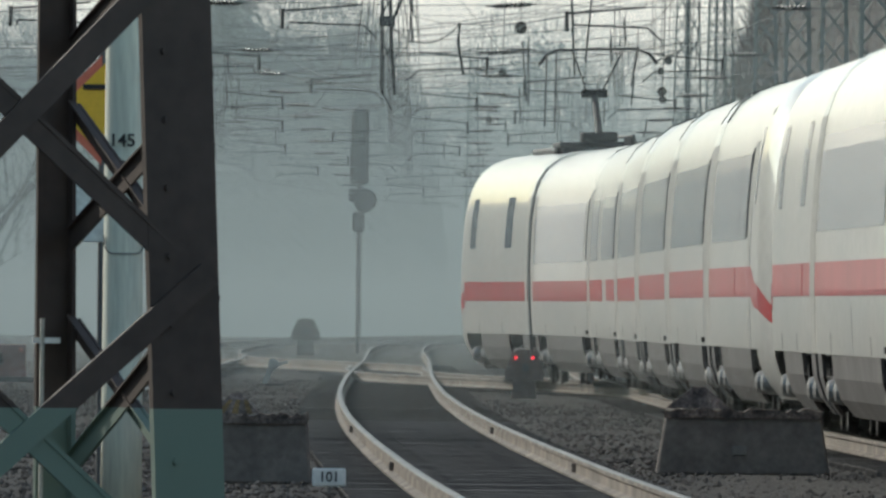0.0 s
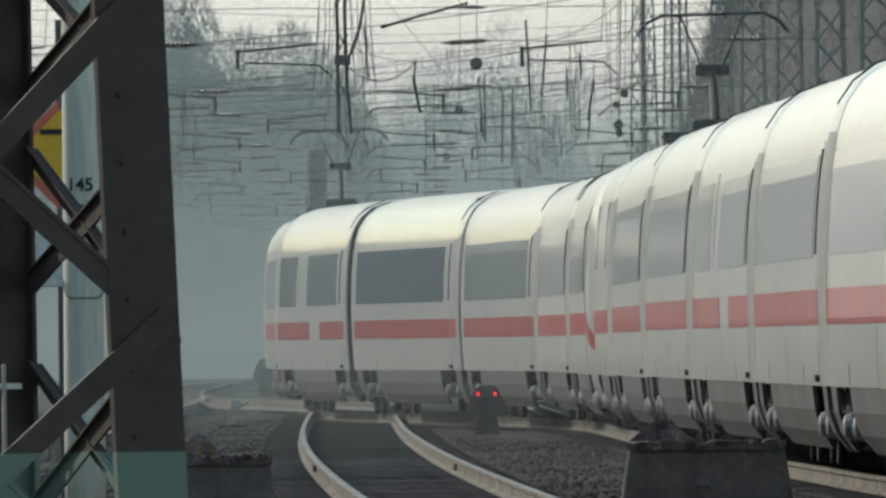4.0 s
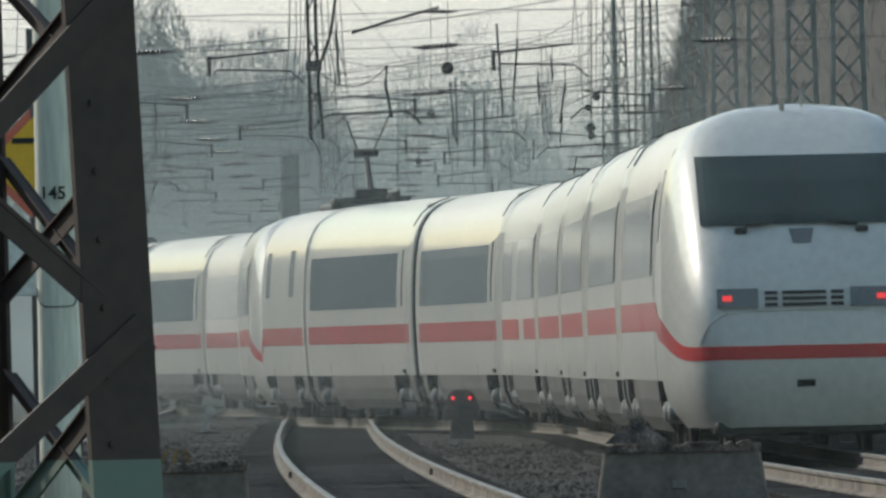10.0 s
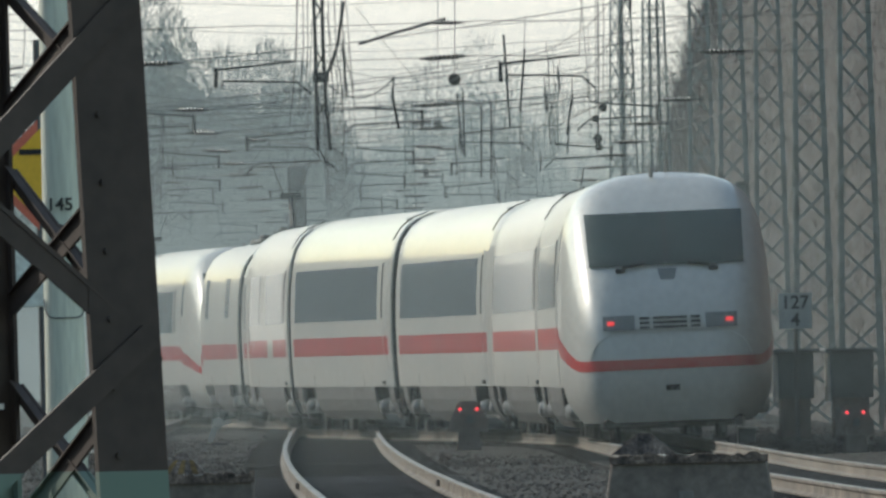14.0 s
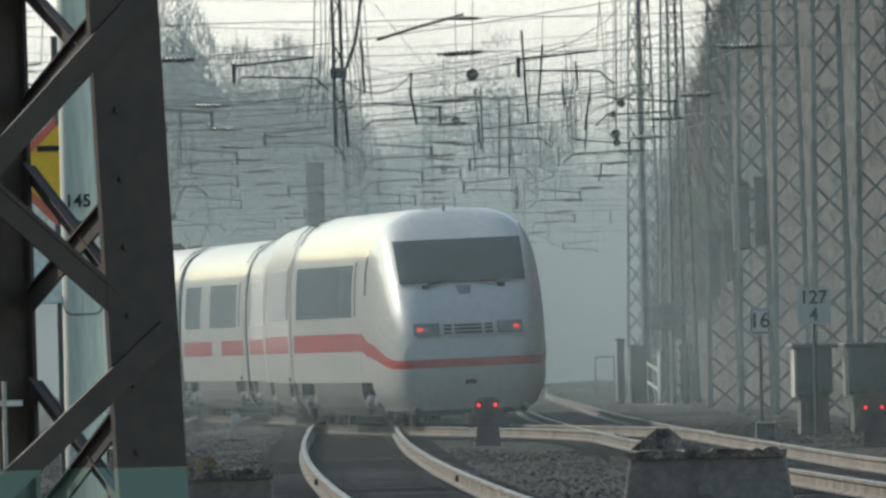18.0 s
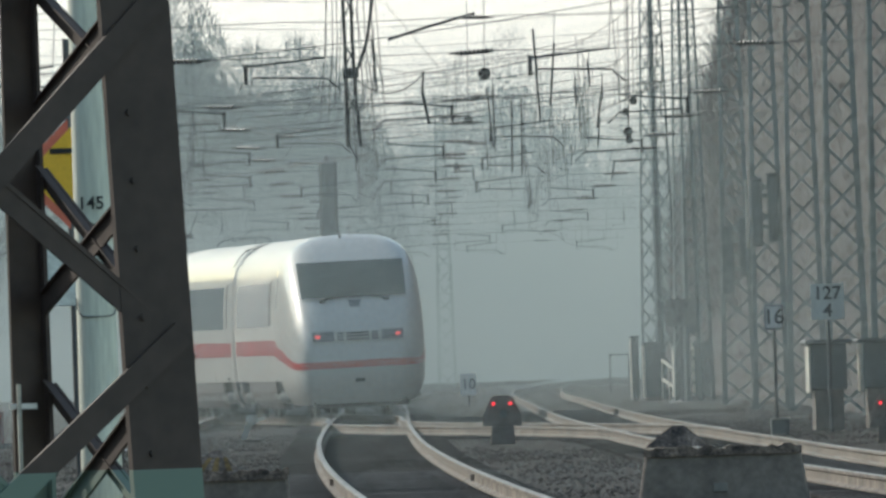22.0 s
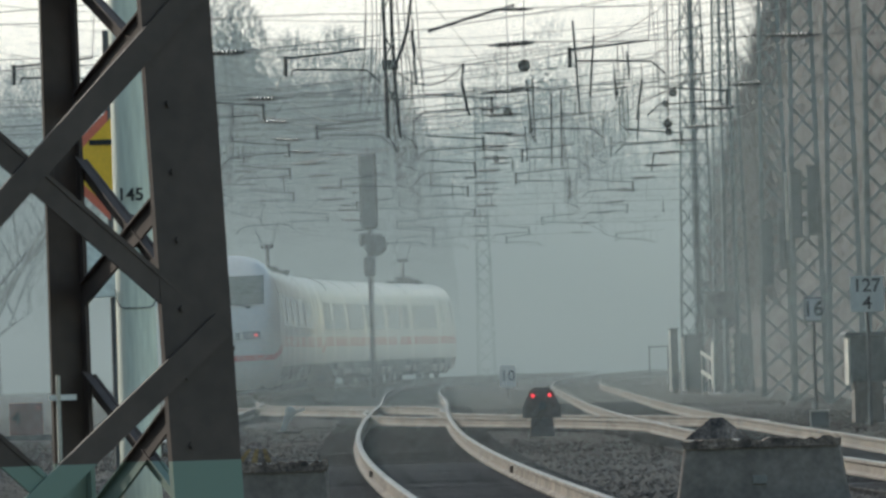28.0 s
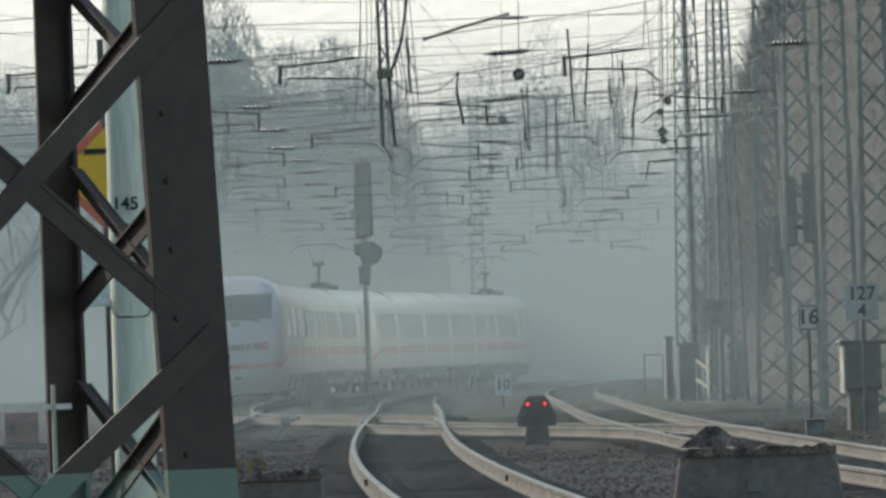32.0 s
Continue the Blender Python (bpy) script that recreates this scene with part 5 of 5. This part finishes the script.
def build_main_signal():
    th = thing("main_signal", "tall light signal on a thin mast, screens coloured grey for haze", "railway signal", at=pose(-2.45, 800, GROUND_Z))
    # Post and screens take a paler grey that stands for the haze over them.
    bm = bmesh.new()
    tube(bm, (0, 0, 0), (0, 0, 7.6), 0.06, n=10)
    part("post", bm, DULL, th)
    bm = bmesh.new()
    box(bm, -0.26, 0.30, -0.2, 0.1, 5.15, 7.45, 0.08)
    part("upper_screen", bm, DULL, th)
    bm = bmesh.new()
    lathe(bm, [(0.30, -0.2), (0.36, -0.16), (0.36, 0.1)], 18, "Y")
    bmesh.ops.translate(bm, verts=bm.verts, vec=(0.20, 0, 4.66))
    part("lower_screen", bm, DULL, th)
    bm = bmesh.new()
    box(bm, -0.18, 0.18, -0.2, 0.1, 3.7, 4.3, 0.05)
    part("number_board", bm, DULL, th)
    bm = bmesh.new()
    box(bm, -0.30, 0.02, -0.2, 0.1, 4.62, 5.02, 0.05)
    part("side_lamp", bm, DULL, th)
    bm = bmesh.new()
    tube(bm, (0.09, 0.1, 0.2), (0.09, 0.1, 5.2), 0.015, n=5)
    for z in np.arange(0.4, 5.2, 0.35):
        tube(bm, (0.0, 0.1, z), (0.09, 0.1, z), 0.012, n=5)
    part("ladder", bm, DULL, th)


build_main_signal()


# ---- woods ----
def bare_tree(rng, height, spread, depth):
    vs, fs, tw, tf = [], [], [], []

    def grow(p, d, length, r, level):
        q = p + d * length
        if level < 2:
            limb(vs, fs, p, q, r, r * 0.7)
        else:
            limb(tw, tf, p, q, r, r * 0.65)
        if level >= depth:
            return
        for _ in range(3 if level else 5):
            turn = rng.normal(0, spread, 3)
            nd = d + turn
            nd[2] = abs(nd[2]) * 0.8 + 0.15
            nd /= np.linalg.norm(nd)
            k = rng.uniform(0.45, 1.0)
            grow(p + d * length * k, nd, length * rng.uniform(0.55, 0.8), r * 0.55, level + 1)
    grow(np.array([0.0, 0.0, -0.3]), np.array([0.0, 0.0, 1.0]), height * 0.36, height * 0.017, 0)
    return vs, fs, tw, tf


KINDS = []
rng = np.random.default_rng(21)
for hgt in (15.0, 17.0, 13.0):
    t0 = thing("tree", "bare winter tree beside the line", "tree", "bare trees", at=pose(0, -400, GROUND_Z))
    vs, fs, tw, tf = bare_tree(rng, hgt, 0.55, 6)
    a = new("trunk", mesh_of("trunk", vs, fs, BARK))
    b = new("crown", mesh_of("crown", tw, tf, TWIGS))
    a.parent = b.parent = t0
    KINDS.append(t0)
SPOTS = [(-19, 1090), (-24, 1110), (-29, 1090), (-34, 1180), (-15.5, 1240), (-20, 1260), (-12, 1250), (10.5, 1330), (13, 1290), (16, 1340), (19.5, 1300), (6, 1360), (9, 1370), (23, 1320), (26, 1280), (-8, 1380)]
for i, (tx, ty) in enumerate(SPOTS):
    m = pose(tx, ty, GROUND_Z, 0, 0, 47 * i)
    if i < 3:
        KINDS[i].matrix_basis = m
    else:
        copy_thing(KINDS[i % 3], m)


def build_wood(name, label, y, deep, canopy, x0, x1, many, seed):
    """A belt of bare wood: crowns of fine twigs, thick inside and thin at their rims; canopy gives the height at x."""
    rng = np.random.default_rng(seed)
    n = int(many * (x1 - x0))
    x = rng.uniform(x0, x1, n)
    lump = np.array([1 + 0.05 * noise.noise((a * 0.55, y * 0.1, 0.0)) + 0.035 * noise.noise((a * 1.7, y * 0.1, 5.0)) for a in np.linspace(x0, x1, 600)])
    top = canopy(x) * np.interp(x, np.linspace(x0, x1, 600), lump)
    k = rng.random(n)
    rim = rng.random(n) < 0.30                                   # twigs that reach out over the crowns
    z = np.where(rim, top * (0.78 + 0.32 * k ** 1.5), top * (0.98 - 0.20 * rng.random(n)) * k ** 0.8)
    yy = y + rng.uniform(-deep, deep, n)
    size = np.where(rim, rng.uniform(0.02, 0.05, n), rng.uniform(0.12, 0.34, n))
    run = np.where(rim, rng.uniform(0.3, 0.9, n), rng.uniform(0.2, 0.5, n))
    way = rng.normal(0, 0.7, n)
    a = np.stack([x, yy, z], 1)
    b = np.stack([x + size, yy, z - 0.3 * size], 1)
    c = np.stack([x + run * np.sin(way), yy + 0.3, z + run * np.cos(way)], 1)
    vs = np.stack([a, b, c], 1).reshape(-1, 3)
    fs = np.arange(3 * n).reshape(-1, 3)
    tagged(new(name, mesh_of(name, vs.tolist(), fs.tolist(), TWIGS)), label, "woodland", kind="stuff")


LEFT_WOOD = line([(-60, 15.0), (-24, 14.5), (-18, 13.2), (-14, 12.4), (-12.4, 15.4), (-11.4, 17.3), (-9.6, 17.2), (-8.6, 15.8), (-4.5, 15.0), (-2.9, 13.7), (-1.8, 12.0), (-0.7, 10.0), (-0.1, 7.0), (0.3, 1.0)])
RIGHT_WOOD = line([(-4.5, 9.0), (-2.6, 10.1), (-0.8, 11.7), (0.8, 13.8), (2.4, 15.2), (4.2, 16.0), (6.0, 16.0), (7.5, 14.4), (8.9, 12.4), (10.4, 11.0), (13.0, 10.4), (18.0, 13.0), (60.0, 14.0)])
build_wood("near_wood", "grey bare woodland at the edge of the cutting", 1198, 10, lambda x: 0.922 * LEFT_WOOD(x / 0.922), -38.0, 0.2, 2800, 3)
build_wood("far_wood", "pale bare woodland closing the railway cutting", 1385, 25, RIGHT_WOOD, -6.0, 45.0, 900, 4)


# ---- morning haze: blue-grey strips put in for the veil between eye and wood ----
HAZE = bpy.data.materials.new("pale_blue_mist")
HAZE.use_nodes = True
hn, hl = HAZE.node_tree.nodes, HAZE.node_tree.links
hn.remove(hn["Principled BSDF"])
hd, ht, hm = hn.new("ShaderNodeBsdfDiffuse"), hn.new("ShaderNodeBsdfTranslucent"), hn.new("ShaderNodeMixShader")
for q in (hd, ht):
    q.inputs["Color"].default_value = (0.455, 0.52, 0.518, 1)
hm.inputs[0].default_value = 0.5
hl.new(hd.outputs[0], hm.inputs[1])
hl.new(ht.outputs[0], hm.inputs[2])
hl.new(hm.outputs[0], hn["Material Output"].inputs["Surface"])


def build_haze():
    ys = np.linspace(238, 1420, 1400)
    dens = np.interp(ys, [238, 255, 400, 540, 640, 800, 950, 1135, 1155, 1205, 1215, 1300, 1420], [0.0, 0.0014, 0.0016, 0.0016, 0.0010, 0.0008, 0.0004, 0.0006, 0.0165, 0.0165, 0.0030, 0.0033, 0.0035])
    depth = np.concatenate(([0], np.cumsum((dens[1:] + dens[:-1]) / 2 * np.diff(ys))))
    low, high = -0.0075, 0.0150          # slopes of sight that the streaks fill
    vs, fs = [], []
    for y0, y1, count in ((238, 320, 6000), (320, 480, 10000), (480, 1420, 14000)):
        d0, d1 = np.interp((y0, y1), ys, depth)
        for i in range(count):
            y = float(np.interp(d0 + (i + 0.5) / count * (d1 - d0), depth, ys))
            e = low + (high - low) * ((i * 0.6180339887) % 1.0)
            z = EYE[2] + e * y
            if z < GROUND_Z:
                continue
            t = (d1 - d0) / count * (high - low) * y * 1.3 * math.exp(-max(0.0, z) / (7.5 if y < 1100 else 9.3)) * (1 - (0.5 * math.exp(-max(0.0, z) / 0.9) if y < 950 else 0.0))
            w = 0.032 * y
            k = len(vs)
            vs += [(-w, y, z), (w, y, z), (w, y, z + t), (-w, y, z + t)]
            fs.append((k, k + 1, k + 2, k + 3))
    tagged(new("haze", mesh_of("haze", vs, fs, HAZE)), "thin blue-grey strips standing in for morning haze over the tracks", "haze", kind="stuff")


build_haze()
motions()
